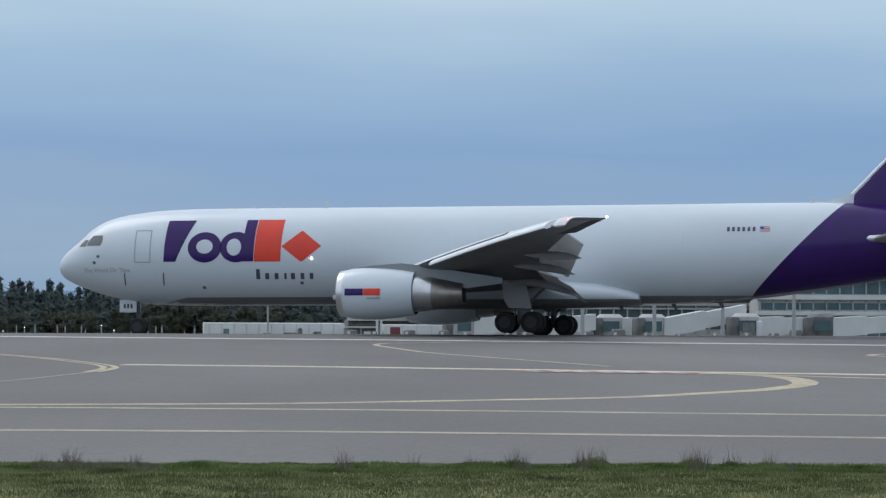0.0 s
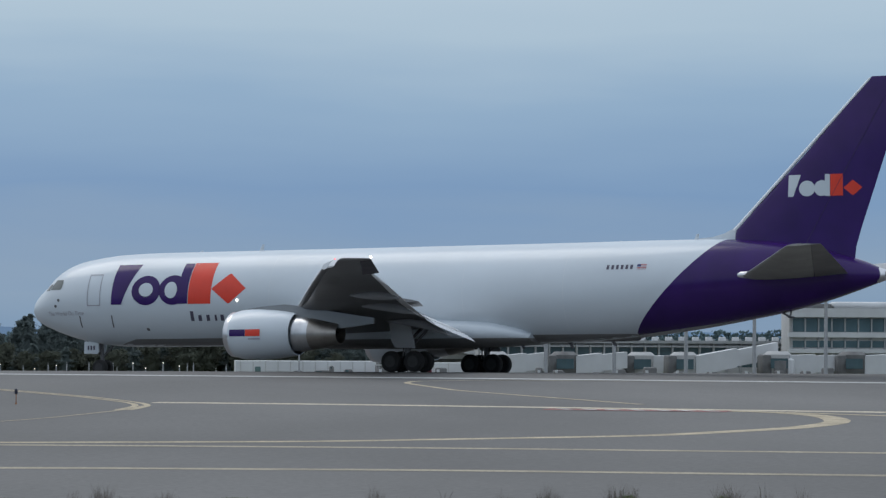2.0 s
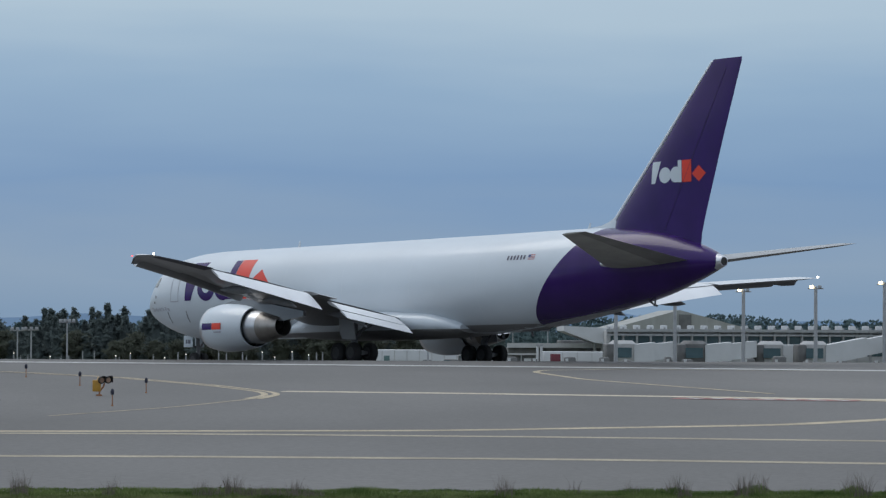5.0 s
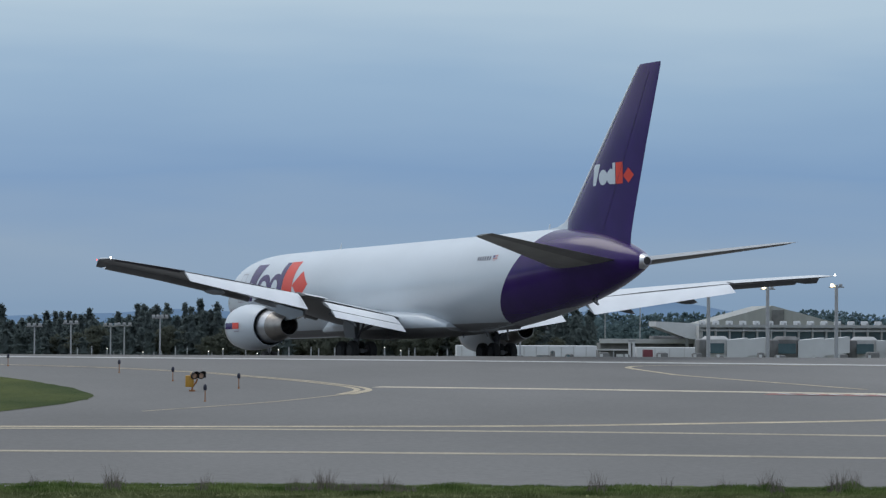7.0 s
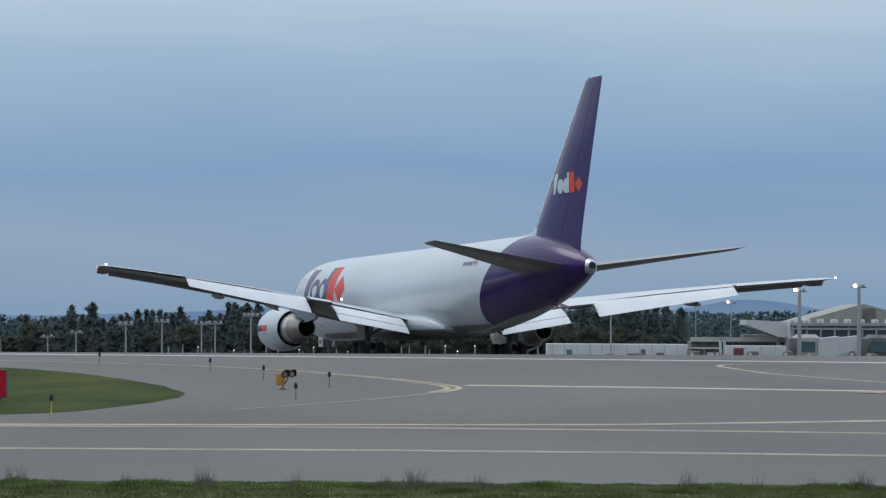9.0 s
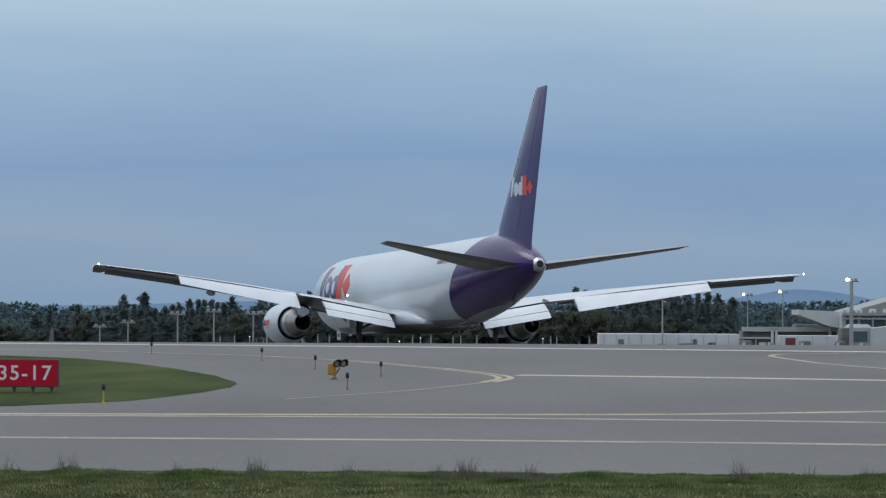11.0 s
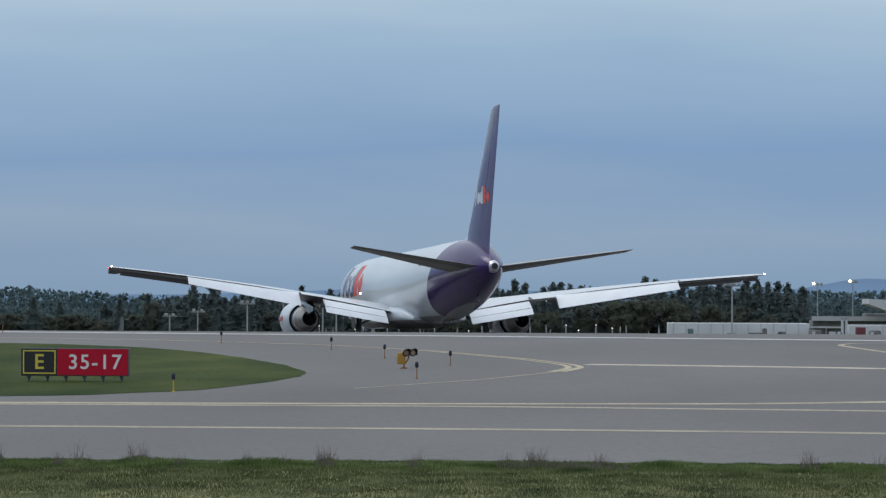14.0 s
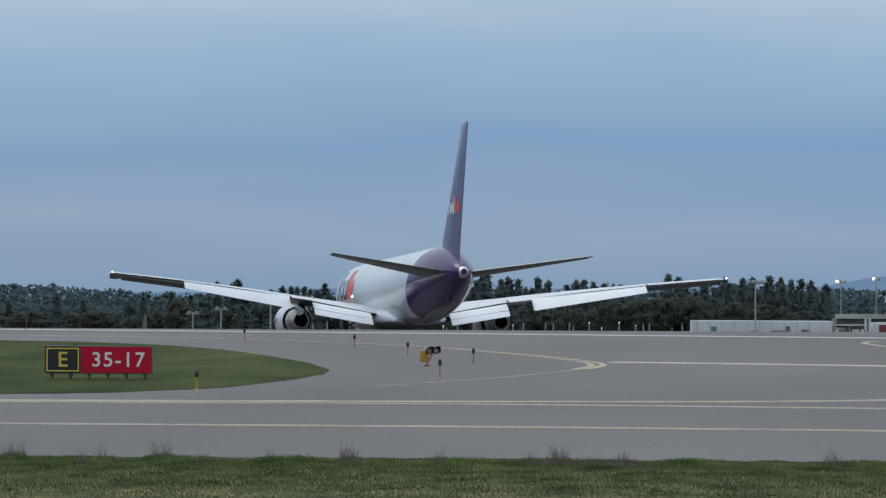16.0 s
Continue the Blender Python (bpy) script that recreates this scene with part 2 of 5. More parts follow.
def sheet(name, xs, ys, lift, mat, parent=None):
    bm = bmesh.new()
    g = [[bm.verts.new((x, y, land(x, y) + lift)) for x in xs] for y in ys]
    for a, b in zip(g, g[1:]):
        for i in range(len(xs) - 1):
            bm.faces.new((a[i], a[i + 1], b[i + 1], b[i]))
    return link(name, bm, mat, parent)


ground = tagged(sheet("ground", XS, YS, 0.0, TURF), "mown airfield turf reaching to the horizon", "ground", kind="structure")
apron = tagged(sheet("pavement", [x for x in XS if abs(x) <= 600], [71.4] + [y for y in YS if 73 < y < 430], 0.012, ASPHALT), "worn grey asphalt taxiway and runway surface with a gentle crest", "pavement", kind="structure")


def ribbon(name, pts, width, mat, lift=0.018, label="", category="marking"):
    """A painted line along pts, lying on the pavement."""
    fine = []
    for a, b in zip(pts, pts[1:]):
        n = max(1, int(math.hypot(b[0] - a[0], b[1] - a[1]) / 1.0))
        fine += [(a[0] + (b[0] - a[0]) * i / n, a[1] + (b[1] - a[1]) * i / n) for i in range(n)]
    fine.append(pts[-1])
    for _ in range(3):
        fine = [fine[0]] + [((a[0] + 2 * b[0] + c[0]) / 4, (a[1] + 2 * b[1] + c[1]) / 4) for a, b, c in zip(fine, fine[1:], fine[2:])] + [fine[-1]]
    bm = bmesh.new()
    prev = None
    for i, p in enumerate(fine):
        a, b = fine[max(0, i - 1)], fine[min(len(fine) - 1, i + 1)]
        d = Vector((b[0] - a[0], b[1] - a[1])).normalized()
        o = Vector((-d.y, d.x)) * width / 2
        w = 1 + 0.08 * noise.noise((p[0] * 0.9, p[1] * 0.9, 3.0))
        cur = [bm.verts.new((p[0] + s * o.x * w, p[1] + s * o.y * w, land(p[0] + s * o.x, p[1] + s * o.y) + lift)) for s in (1, -1)]
        if prev:
            bm.faces.new((prev[0], prev[1], cur[1], cur[0]))
        prev = cur
    bmesh.ops.recalc_face_normals(bm, faces=bm.faces)
    return tagged(link(name, bm, mat), label, category, kind="structure")


def shifted(pts, d):
    out = []
    for i, p in enumerate(pts):
        a, b = pts[max(0, i - 1)], pts[min(len(pts) - 1, i + 1)]
        v = Vector((b[0] - a[0], b[1] - a[1])).normalized()
        out.append((p[0] - v.y * d, p[1] + v.x * d))
    return out


LINE_A = [(-90, 84), (-40, 86.2), (-14.3, 86.4), (-2.7, 86.2), (6.5, 85.4), (17.5, 82.9), (30, 79.5), (45, 75.2)]
LINE_B = [(-90, 96.5), (-40, 99.0), (-16.4, 99.4), (-3.1, 99.6), (7.5, 98.2), (20.1, 95.3), (40, 90), (70, 81)]
LINE_C = [(-90, 99.0), (-40, 99.9), (-16.6, 100.4), (-6, 101.0), (4.6, 102.4), (14.9, 107.6), (20.3, 114.4), (22.6, 119.5), (23.3, 124.0), (23.2, 128.5), (21.5, 132.0), (16.0, 134.6)]
LINE_D = [(0.2, 140.6), (7.0, 138.8), (14.5, 135.7), (27.6, 130.4), (45, 123.5), (80, 109)]
LINE_E = [(17.0, 133.6), (22.0, 131.0), (26.5, 125.8), (34, 119), (60, 104)]
ARC = [(-40, 186), (-22, 180), (-12.5, 171), (-7.2, 161.7), (-2.6, 148.5), (-0.5, 140.0), (-0.15, 136.2), (-0.9, 131.0), (-3.4, 121.7), (-7.0, 113.0)]
TAPER = [(40, 177.4), (26, 180.4), (17, 181.5), (12.8, 179.0), (12.1, 174.5), (13.4, 160.8), (18.8, 139.8)]
RIGHT_ARC = [(60, 170), (40, 165.5), (33.4, 160.5), (32.2, 157.4), (35, 152.5), (50, 141)]
EDGE_W = [(-120, 214.0), (-60, 202.5), (-32.6, 196.9), (-8, 191.8), (14, 185.9), (37.6, 177.9), (70, 166), (110, 150)]
for pts, name in ((LINE_A, "a"), (LINE_B, "b")):
    ribbon("taxiway_marking", pts, 0.82, FADED, label="worn pale yellow taxiway edge line on grey asphalt")
ribbon("taxiway_marking", LINE_C, 0.9, YELLOW, label="worn pale yellow taxiway line curving into a rounded tip")
ribbon("taxiway_marking", LINE_D, 1.40, FRESH, label="worn pale yellow line across the asphalt")
ribbon("taxiway_marking", LINE_E, 0.7, YELLOW, 0.021, label="worn pale yellow line leaving the rounded tip")
ribbon("taxiway_marking", ARC[6:], 0.15, YELLOW, 0.020, label="faint narrow yellow line behind the tip")
ARC = ARC[:8]
ribbon("taxiway_marking", shifted(ARC, -0.22), 0.26, YELLOW, 0.022, label="one of two yellow taxiway edge lines bending round a tip")
ribbon("taxiway_marking", shifted(ARC, 0.22), 0.26, YELLOW, 0.022, label="one of two yellow taxiway edge lines bending round a tip")
ribbon("taxiway_marking", TAPER, 0.34, YELLOW, 0.022, label="narrow yellow line in a tapering loop")
ribbon("taxiway_marking", RIGHT_ARC, 0.45, YELLOW, 0.022, label="narrow yellow line in a rounded loop")
ribbon("runway_edge_marking", EDGE_W, 2.2, WHITELINE, 0.026, label="worn white runway edge line near the crest")


# ================= the freighter =================
# local space: x forward, y to its left, z up, origin on the ground between the main wheels; s is the distance behind the nose
NOSE_X = 27.8
freighter = new("cargo_aircraft")
tagged(freighter, "white and purple wide-body cargo jet with lowered flaps on asphalt", "aircraft")

# s, lower edge, upper edge, half width
SECTIONS = (
    (0.00, 3.80, 3.95, 0.08), (0.12, 3.46, 4.28, 0.44), (0.35, 3.22, 4.58, 0.76), (0.8, 2.96, 4.98, 1.12), (1.4, 2.72, 5.44, 1.46), (2.0, 2.50, 5.98, 1.72), (2.7, 2.28, 6.40, 1.95),
    (3.6, 2.06, 6.70, 2.16), (4.8, 1.84, 6.90, 2.36), (6.2, 1.70, 7.05, 2.47), (8.0, 1.66, 7.12, 2.515), (10.0, 1.65, 7.14, 2.515), (20.0, 1.65, 7.14, 2.515), (30.0, 1.65, 7.15, 2.515), (36.0, 1.66, 7.16, 2.515),
    (38.0, 1.74, 7.17, 2.51), (40.0, 1.92, 7.18, 2.46), (42.0, 2.15, 7.18, 2.36), (44.0, 2.42, 7.17, 2.20), (46.0, 2.75, 7.10, 1.98), (48.0, 3.10, 6.95, 1.70), (50.0, 3.55, 6.62, 1.36), (51.5, 3.98, 6.22, 1.08),
    (52.8, 4.40, 5.82, 0.75), (53.6, 4.68, 5.48, 0.45), (54.0, 4.86, 5.26, 0.22))


def fus(s):
    for a, b, c, d in zip((SECTIONS[0],) + SECTIONS, SECTIONS, SECTIONS[1:], SECTIONS[2:] + (SECTIONS[-1],)):
        if b[0] <= s <= c[0]:
            t = (s - b[0]) / (c[0] - b[0])
            out = []
            for k in (1, 2, 3):
                m0 = (c[k] - a[k]) / max(0.01, c[0] - a[0]) * (c[0] - b[0])
                m1 = (d[k] - b[k]) / max(0.01, d[0] - b[0]) * (c[0] - b[0])
                if b[0] < 0.2:
                    m0, m1 = c[k] - b[k], c[k] - b[k]
                t2, t3 = t * t, t * t * t
                out.append((2 * t3 - 3 * t2 + 1) * b[k] + (t3 - 2 * t2 + t) * m0 + (3 * t2 - 2 * t3) * c[k] + (t3 - t2) * m1)
            return out
    return SECTIONS[-1][1:]


def fus_side(s, z, lift=0.012):
    lo, hi, w = fus(s)
    c, h = (lo + hi) / 2, (hi - lo) / 2
    q = max(0.0, 1 - ((z - c) / h) ** 2)
    return w * math.sqrt(q) + lift


def fuselage_mesh():
    bm = bmesh.new()
    ss = [0.0, 0.05, 0.12, 0.22, 0.35, 0.55, 0.8, 1.1, 1.4, 1.7, 2.0, 2.35, 2.7, 3.1, 3.6, 4.2, 4.8, 5.5, 6.2, 7.1, 8] + [9 + i for i in range(27)] + [36 + 0.6 * i for i in range(28)] + [52.8, 53.2, 53.6, 54.0]
    n = 64
    rings = []
    for s in ss:
        lo, hi, w = fus(s)
        c, h = (lo + hi) / 2, (hi - lo) / 2
        rings.append([(NOSE_X - s, w * math.cos(6.28319 * i / n), c + h * math.sin(6.28319 * i / n)) for i in range(n)])
    skin(bm, rings)
    return bm


def cut(bm, s, z, ds, dz, keep):
    """Keep one side of the plane through (s, z) along (ds, dz), in side view."""
    no = Vector((dz, 0, ds)).normalized()
    geom = bm.verts[:] + bm.edges[:] + bm.faces[:]
    bmesh.ops.bisect_plane(bm, geom=geom, plane_co=(NOSE_X - s, 0, z), plane_no=no, clear_outer=keep < 0, clear_inner=keep > 0)


# the paint's border runs up and back from the belly to the fin's foot; below a second line the belly stays grey
BORDER, CHIN = (40.0, 2.15, 4.70, 4.70), (40.0, 2.02, 10.0, 1.25)
bm = fuselage_mesh()
cut(bm, *BORDER, 1)
part("forward_fuselage", bm, WHITE, freighter, label="glossy white fuselage skin")
bm = fuselage_mesh()
cut(bm, *BORDER, -1)
cut(bm, *CHIN, 1)
part("rear_fuselage", bm, PURPLE, freighter, label="glossy purple rear fuselage skin")
bm = fuselage_mesh()
cut(bm, *BORDER, -1)
cut(bm, *CHIN, -1)
part("rear_belly", bm, BELLY, freighter, label="pale grey rear belly skin")


def airfoil(n=14):
    up, lo = [], []
    for i in range(n + 1):
        x = 0.5 - 0.5 * math.cos(math.pi * i / n)
        t = 5 * (0.2969 * math.sqrt(x) - 0.126 * x - 0.3516 * x * x + 0.2843 * x ** 3 - 0.1036 * x ** 4)
        up.append((x, t + 0.02 * math.sin(math.pi * x)))
        lo.append((x, -t * 0.85 + 0.02 * math.sin(math.pi * x)))
    return up[::-1] + lo[1:-1]


FOIL = airfoil()


def wing_part(name, rows, mat, parent, mirror=False, droop=0.0, label="", vertical=False, top=None):
    """A lifting surface. rows: span, s of its leading edge, chord, height, thickness share, droop of the trailing edge in degrees."""
    bm = bmesh.new()
    rings = []
    for y, s, c, z, th, dr in rows:
        ring = []
        for x, t in FOIL:
            a = radians(dr)
            dx, dz = x * c * math.cos(a) + t * th * c * math.sin(a), -x * c * math.sin(a) + t * th * c * math.cos(a)
            if vertical:
                ring.append((NOSE_X - s - x * c, t * th * c - 0.02 * th * c * math.sin(math.pi * x), z))
            else:
                ring.append((NOSE_X - s - dx, -y if mirror else y, z + dz))
        rings.append(ring)
    skin(bm, rings)
    return part(name, bm, mat, parent, label=label)


def wing_z(y):
    return 2.72 + 0.1185 * (y - 2.5)


def wing_le(y):
    return 19.0 + 0.70 * (y - 2.5)


def wing_te(y):
    return 30.0 + max(0, y - 7.7) * 0.37


def wing_twist(y):
    """Droop of the wing's chord in degrees."""
    return float(np.interp(y, (2.5, 7.7, 12.0, 17.85, 23.4), (1.5, 0.3, -0.3, -0.2, 0.5)))


def wing_bow(y):
    """The wing arches a little between root and tip."""
    return float(np.interp(y, (2.5, 6.0, 9.5, 14.0, 18.0, 21.0, 23.4), (0.0, 0.09, 0.18, 0.22, 0.19, 0.10, 0.0)))


def tip_te(y):
    """Trailing edge of the outer wing."""
    return wing_te(y) + float(np.interp(y, (17.86, 22.9), (-0.38, 0.12)))


def foil_height(x, upper):
    t = 5 * (0.2969 * math.sqrt(x) - 0.126 * x - 0.3516 * x * x + 0.2843 * x ** 3 - 0.1036 * x ** 4)
    return (t if upper else -0.85 * t) + 0.02 * math.sin(math.pi * x)


def lift_part(name, rows, upper_mat, lower_mat, parent, mirror, label="", steps=14, turn=0.05):
    """A lifting surface with separate upper and lower colours, which carry the wing's light and shade. rows: span, s of
    its leading edge, chord, height, thickness share, droop in degrees, sag of the nose in metres, chord share from,
    chord share to."""
    bm = bmesh.new()
    rings = []
    for y, s, c, z, th, dr, sag, xa, xb in rows:
        a, ring = radians(dr), []
        xs = [xa + (xb - xa) * (0.5 - 0.5 * math.cos(math.pi * i / steps)) for i in range(steps + 1)]
        for upper, xx in ((True, xs[::-1]), (False, xs[1:] if xa == 0 else xs)):
            for x in xx:
                t = foil_height(x, upper) * th * c
                dx, dz = x * c * math.cos(a) + t * math.sin(a), -x * c * math.sin(a) + t * math.cos(a)
                ring.append((NOSE_X - s - dx, -y if mirror else y, z + dz - sag * (max(0.0, 0.24 - x) / 0.24) ** 2 - (0.0 if upper or xb < 1 else 0.004)))
        rings.append(ring)
    skin(bm, rings)
    ob = part(name, bm, upper_mat, parent, label=label)
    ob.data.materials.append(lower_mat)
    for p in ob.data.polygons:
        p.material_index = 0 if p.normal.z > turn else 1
    return ob


def outer_flap(y):
    """Leading edge s, chord and height of the outer flap."""
    return wing_te(y) - 0.86, 1.85 - 0.80 * (y - 9.4) / 8.35, wing_z(y) + 0.27


for mirror in (False, True):
    side = -1 if mirror else 1
    rows = []
    for y in (1.8, 2.6, 4.0, 6.0, 7.7, 10, 12.5, 15, 17.84):
        le, te = wing_le(max(y, 2.4)), wing_te(y) - 0.75
        rows.append((y, le, te - le, wing_z(y) + 0.10 + wing_bow(y), 0.125 - 0.0016 * y, wing_twist(y), 0.0, 0.0, 1.0))
    for y, xb in ((17.86, 0.73), (19, 0.73), (20.5, 0.73), (21.8, 0.73), (22.9, 0.73), (22.92, 1.0), (23.2, 1.0), (23.36, 1.0), (23.42, 1.0)):
        k = (y - 17.86) / 5.5
        le, te = wing_le(y) + 0.25 * smoothstep(22.7, 23.5, y), tip_te(y)
        rows.append((y, le, te - le, wing_z(y) + 0.10 + 0.03 * k + wing_bow(y), (0.098 if y < 23.3 else 0.075 if y < 23.4 else 0.03), wing_twist(y), 0.10 + 0.30 * smoothstep(22.2, 23.0, y), 0.0, xb))
    wing = lift_part("wing", rows, WINGTOP, WINGLOW, freighter, mirror, label="swept wing, light and shade painted above and below", turn=0.35)
    # slats along the leading edge, shade painted on their undersides
    for ys, c in (((10.0, 14, 18, 22.5), 0.92), ((3.4, 6.6), 1.05)):
        rows = [(y, wing_le(y) - 0.30, c, wing_z(y) - 0.23 + 0.7 * wing_bow(y), 0.30, -29, 0.0, 0.0, 1.0) for y in ys]
        lift_part("leading_edge_slat", rows, SLATWHITE, WINGLOW, wing, mirror, label="drooped bright white slat with shade painted below", turn=-0.25)
    # flaps: one segment outside, two inside
    rows = [(y, *outer_flap(y), 0.12, 31) for y in (9.4, 17.75)]
    wing_part("trailing_flap", rows, FLAPGREY, wing, mirror, label="lowered white outer flap")
    fore = [(y, wing_te(y) - 0.80, 1.38, wing_z(y) + dz, 0.13, 20) for y, dz in ((3.05, -0.19), (7.55, 0.06))]
    wing_part("trailing_flap", fore, FLAPGREY, wing, mirror, label="lowered white flap segment")
    aft = [(y, wing_te(y) + 0.44, 0.86, wing_z(y) + dz, 0.13, 31) for y, dz in ((3.05, -0.69), (7.55, -0.45))]
    wing_part("trailing_flap", aft, FLAPGREY, wing, mirror, label="lowered white aft flap segment")
    # ailerons, lit above and shaded below by their colours
    rows = [(y, wing_te(y) - 1.35, 1.75, wing_z(y) + 0.30, 0.13, 4, 0.0, 0.0, 1.0) for y in (7.65, 9.3)]
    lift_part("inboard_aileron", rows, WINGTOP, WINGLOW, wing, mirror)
    rows = []
    for y in (17.9, 19, 20.5, 21.8, 22.88):
        k = (y - 17.86) / 5.5
        le = wing_le(y) + 0.25 * smoothstep(22.7, 23.5, y)
        rows.append((y, le, tip_te(y) - le, wing_z(y) + 0.10 + 0.03 * k + wing_bow(y), 0.098, wing_twist(y), 0.0, 0.738, 1.0))
    lift_part("outboard_aileron", rows, WINGTOP, AILERON, wing, mirror, label="level aileron, its underside darkened for shade", steps=6)
    # flap track fairings, hanging with the flaps to a point behind them
    for y in (6.3, 11.7, 15.4):
        if y > 9:
            s1, c1, z1 = outer_flap(y)
            s1, z1 = s1 + c1 * 0.83, z1 - c1 * 0.56
        else:
            s1, z1 = wing_te(y) + 1.10, wing_z(y) - 0.90
        s0, z0 = wing_te(y) - 2.6, wing_z(y) - 0.32
        bm = bmesh.new()
        rings = []
        for u, v, r in ((0.0, 0.0, 0.03), (0.2, 0.04, 0.12), (0.42, 0.14, 0.18), (0.62, 0.36, 0.19), (0.80, 0.72, 0.16), (0.93, 1.05, 0.10), (1.06, 1.42, 0.015)):
            rings.append([(NOSE_X - s0 - (s1 - s0) * u, side * y + r * 0.62 * math.cos(6.28319 * i / 10), z0 + (z1 - z0) * v - 0.10 + r * 1.2 * math.sin(6.28319 * i / 10)) for i in range(10)])
        skin(bm, rings)
        part("flap_track_fairing", bm, FAIRGREY, wing, label="grey pointed flap track fairing")
    # wing-tip lamps
    bm = bmesh.new()
    bmesh.ops.create_uvsphere(bm, u_segments=8, v_segments=6, radius=0.06)
    bmesh.ops.translate(bm, verts=bm.verts, vec=(NOSE_X - 35.98, side * 23.38, wing_z(23.4) + 0.17))
    part("tip_lamp", bm, LAMPWHITE, wing, label="lit white wing-tip lamp")
    if not mirror:
        bm = bmesh.new()
        bmesh.ops.create_uvsphere(bm, u_segments=8, v_segments=6, radius=0.036)
        bmesh.ops.translate(bm, verts=bm.verts, vec=(NOSE_X - 33.95, 23.40, wing_z(23.4) + 0.12))
        part("position_lamp", bm, LAMPRED, wing, label="lit red position lamp")
    # tailplane
    stab = [(y, 45.9 + 0.76 * (y - 1.0), 6.3 - 0.53 * (y - 1.0), 4.93 + 0.155 * (y - 1.0), 0.10 if y < 9.2 else 0.04, -2.2, 0.0) for y in (0.6, 1.6, 3, 5, 7, 8.6, 9.15, 9.32)]
    plane = lift_part("tailplane", [(*q, 0.0, 0.70) for q in stab], TAILTOP, TAILGREY, freighter, mirror, label="swept grey tailplane")
    lift_part("elevator", [(*q, 0.706, 1.0) for q in stab], TAILTOP, TAILDARK, plane, mirror, label="darker grey elevator", steps=6)
    # engine
    eng = new("engine")
    eng.parent = freighter
    ey, ez = side * 7.9, 2.08
    c = (NOSE_X, ey, ez)
    bm = bmesh.new()
    turned(bm, [(-18.95, 1.27), (-19.25, 1.34), (-19.8, 1.385), (-20.5, 1.39), (-21.3, 1.35), (-22.1, 1.27), (-22.75, 1.16), (-22.75, 1.12), (-21.8, 1.16)], c, 48)
    part("fan_cowl", bm, WHITE, eng, label="white fan cowl")
    bm = bmesh.new()
    turned(bm, [(-19.6, 1.10), (-19.1, 1.10), (-18.75, 1.13), (-18.60, 1.19), (-18.66, 1.24), (-18.95, 1.27)], c, 48)
    part("intake_lip", bm, BRIGHT, eng, label="bare metal intake lip")
    bm = bmesh.new()
    turned(bm, [(-19.6, 1.10), (-20.0, 1.08), (-20.0, 0.3), (-19.6, 0.02)], c, 40)
    part("fan", bm, INNERDARK, eng, label="dark fan behind the intake")
    bm = bmesh.new()
    turned(bm, [(-21.8, 1.16), (-21.8, 1.0), (-22.6, 0.97)], c, 40)
    part("fan_duct", bm, INNERDARK, eng, label="dark bypass duct")
    bm = bmesh.new()
    turned(bm, [(-21.8, 0.96), (-22.6, 0.99), (-23.2, 0.96), (-23.75, 0.89)], c, 40)
    part("core_cowl", bm, SILVER, eng, label="bright bare-metal core cowl")
    bm = bmesh.new()
    turned(bm, [(-23.75, 0.885), (-24.3, 0.78), (-24.9, 0.66), (-25.4, 0.57), (-25.4, 0.53), (-24.7, 0.55)], c, 36)
    part("exhaust_nozzle", bm, METAL, eng, label="brownish heat-stained exhaust nozzle")
    bm = bmesh.new()
    turned(bm, [(-24.7, 0.55), (-24.7, 0.26), (-25.0, 0.18), (-25.3, 0.05)], c, 28, close=True)
    part("exhaust_plug", bm, INNERDARK, eng, label="dark exhaust cone")
    bm = bmesh.new()
    rings = []
    for s, zb, zt, w in ((19.5, 3.40, 3.47, 0.06), (20.5, 3.2, 3.60, 0.22), (22.0, 3.0, 3.70, 0.25), (23.4, 2.7, 3.55, 0.26), (25.5, 2.35, 3.2, 0.24), (27.5, 2.6, 2.9, 0.08)):
        rings.append([(NOSE_X - s, ey + w * a, zb if b < 0 else zt) for a, b in ((1, -1), (1, 1), (-1, 1), (-1, -1))])
    skin(bm, rings)
    part("pylon", bm, GREYPAINT, eng, smooth=True)

# fin
rows = [(0, 44.9, 7.3, 5.75, 0.075, 0), (0, 45.0, 7.3, 6.6, 0.075, 0), (0, 45.35, 7.25, 7.6, 0.075, 0), (0, 49.3, 4.65, 11.5, 0.075, 0), (0, 53.0, 2.40, 15.42, 0.07, 0), (0, 53.2, 2.2, 15.60, 0.03, 0)]
wing_part("fin", [(y, s, c, z, t, d) for y, s, c, z, t, d in rows], PURPLE, freighter, vertical=True, label="tall swept purple fin")
bm = bmesh.new()
rings = []
for s, z in ((43.0, 7.16), (44.0, 7.24), (44.7, 7.42), (45.2, 7.66), (46.2, 8.55)):
    w = 0.05 + 0.05 * (s - 43)
    rings.append([(NOSE_X - s - 0.5 * k, w * a, z - d) for a, d, k in ((1, 0.7, 1), (0.5, 0.2, 0.3), (0, -0.05, 0), (-0.5, 0.2, 0.3), (-1, 0.7, 1))])
skin(bm, rings, closed=False, cap=False)
part("dorsal_fairing", bm, WHITE, freighter, label="white fairing at the fin's foot")
bm = bmesh.new()
rod(bm, (NOSE_X - 45.28, 0, 7.6), (NOSE_X - 53.1, 0, 15.5), 0.095, 0.07, 10)
part("fin_leading_edge", bm, SLATWHITE, freighter, label="bright white leading edge")
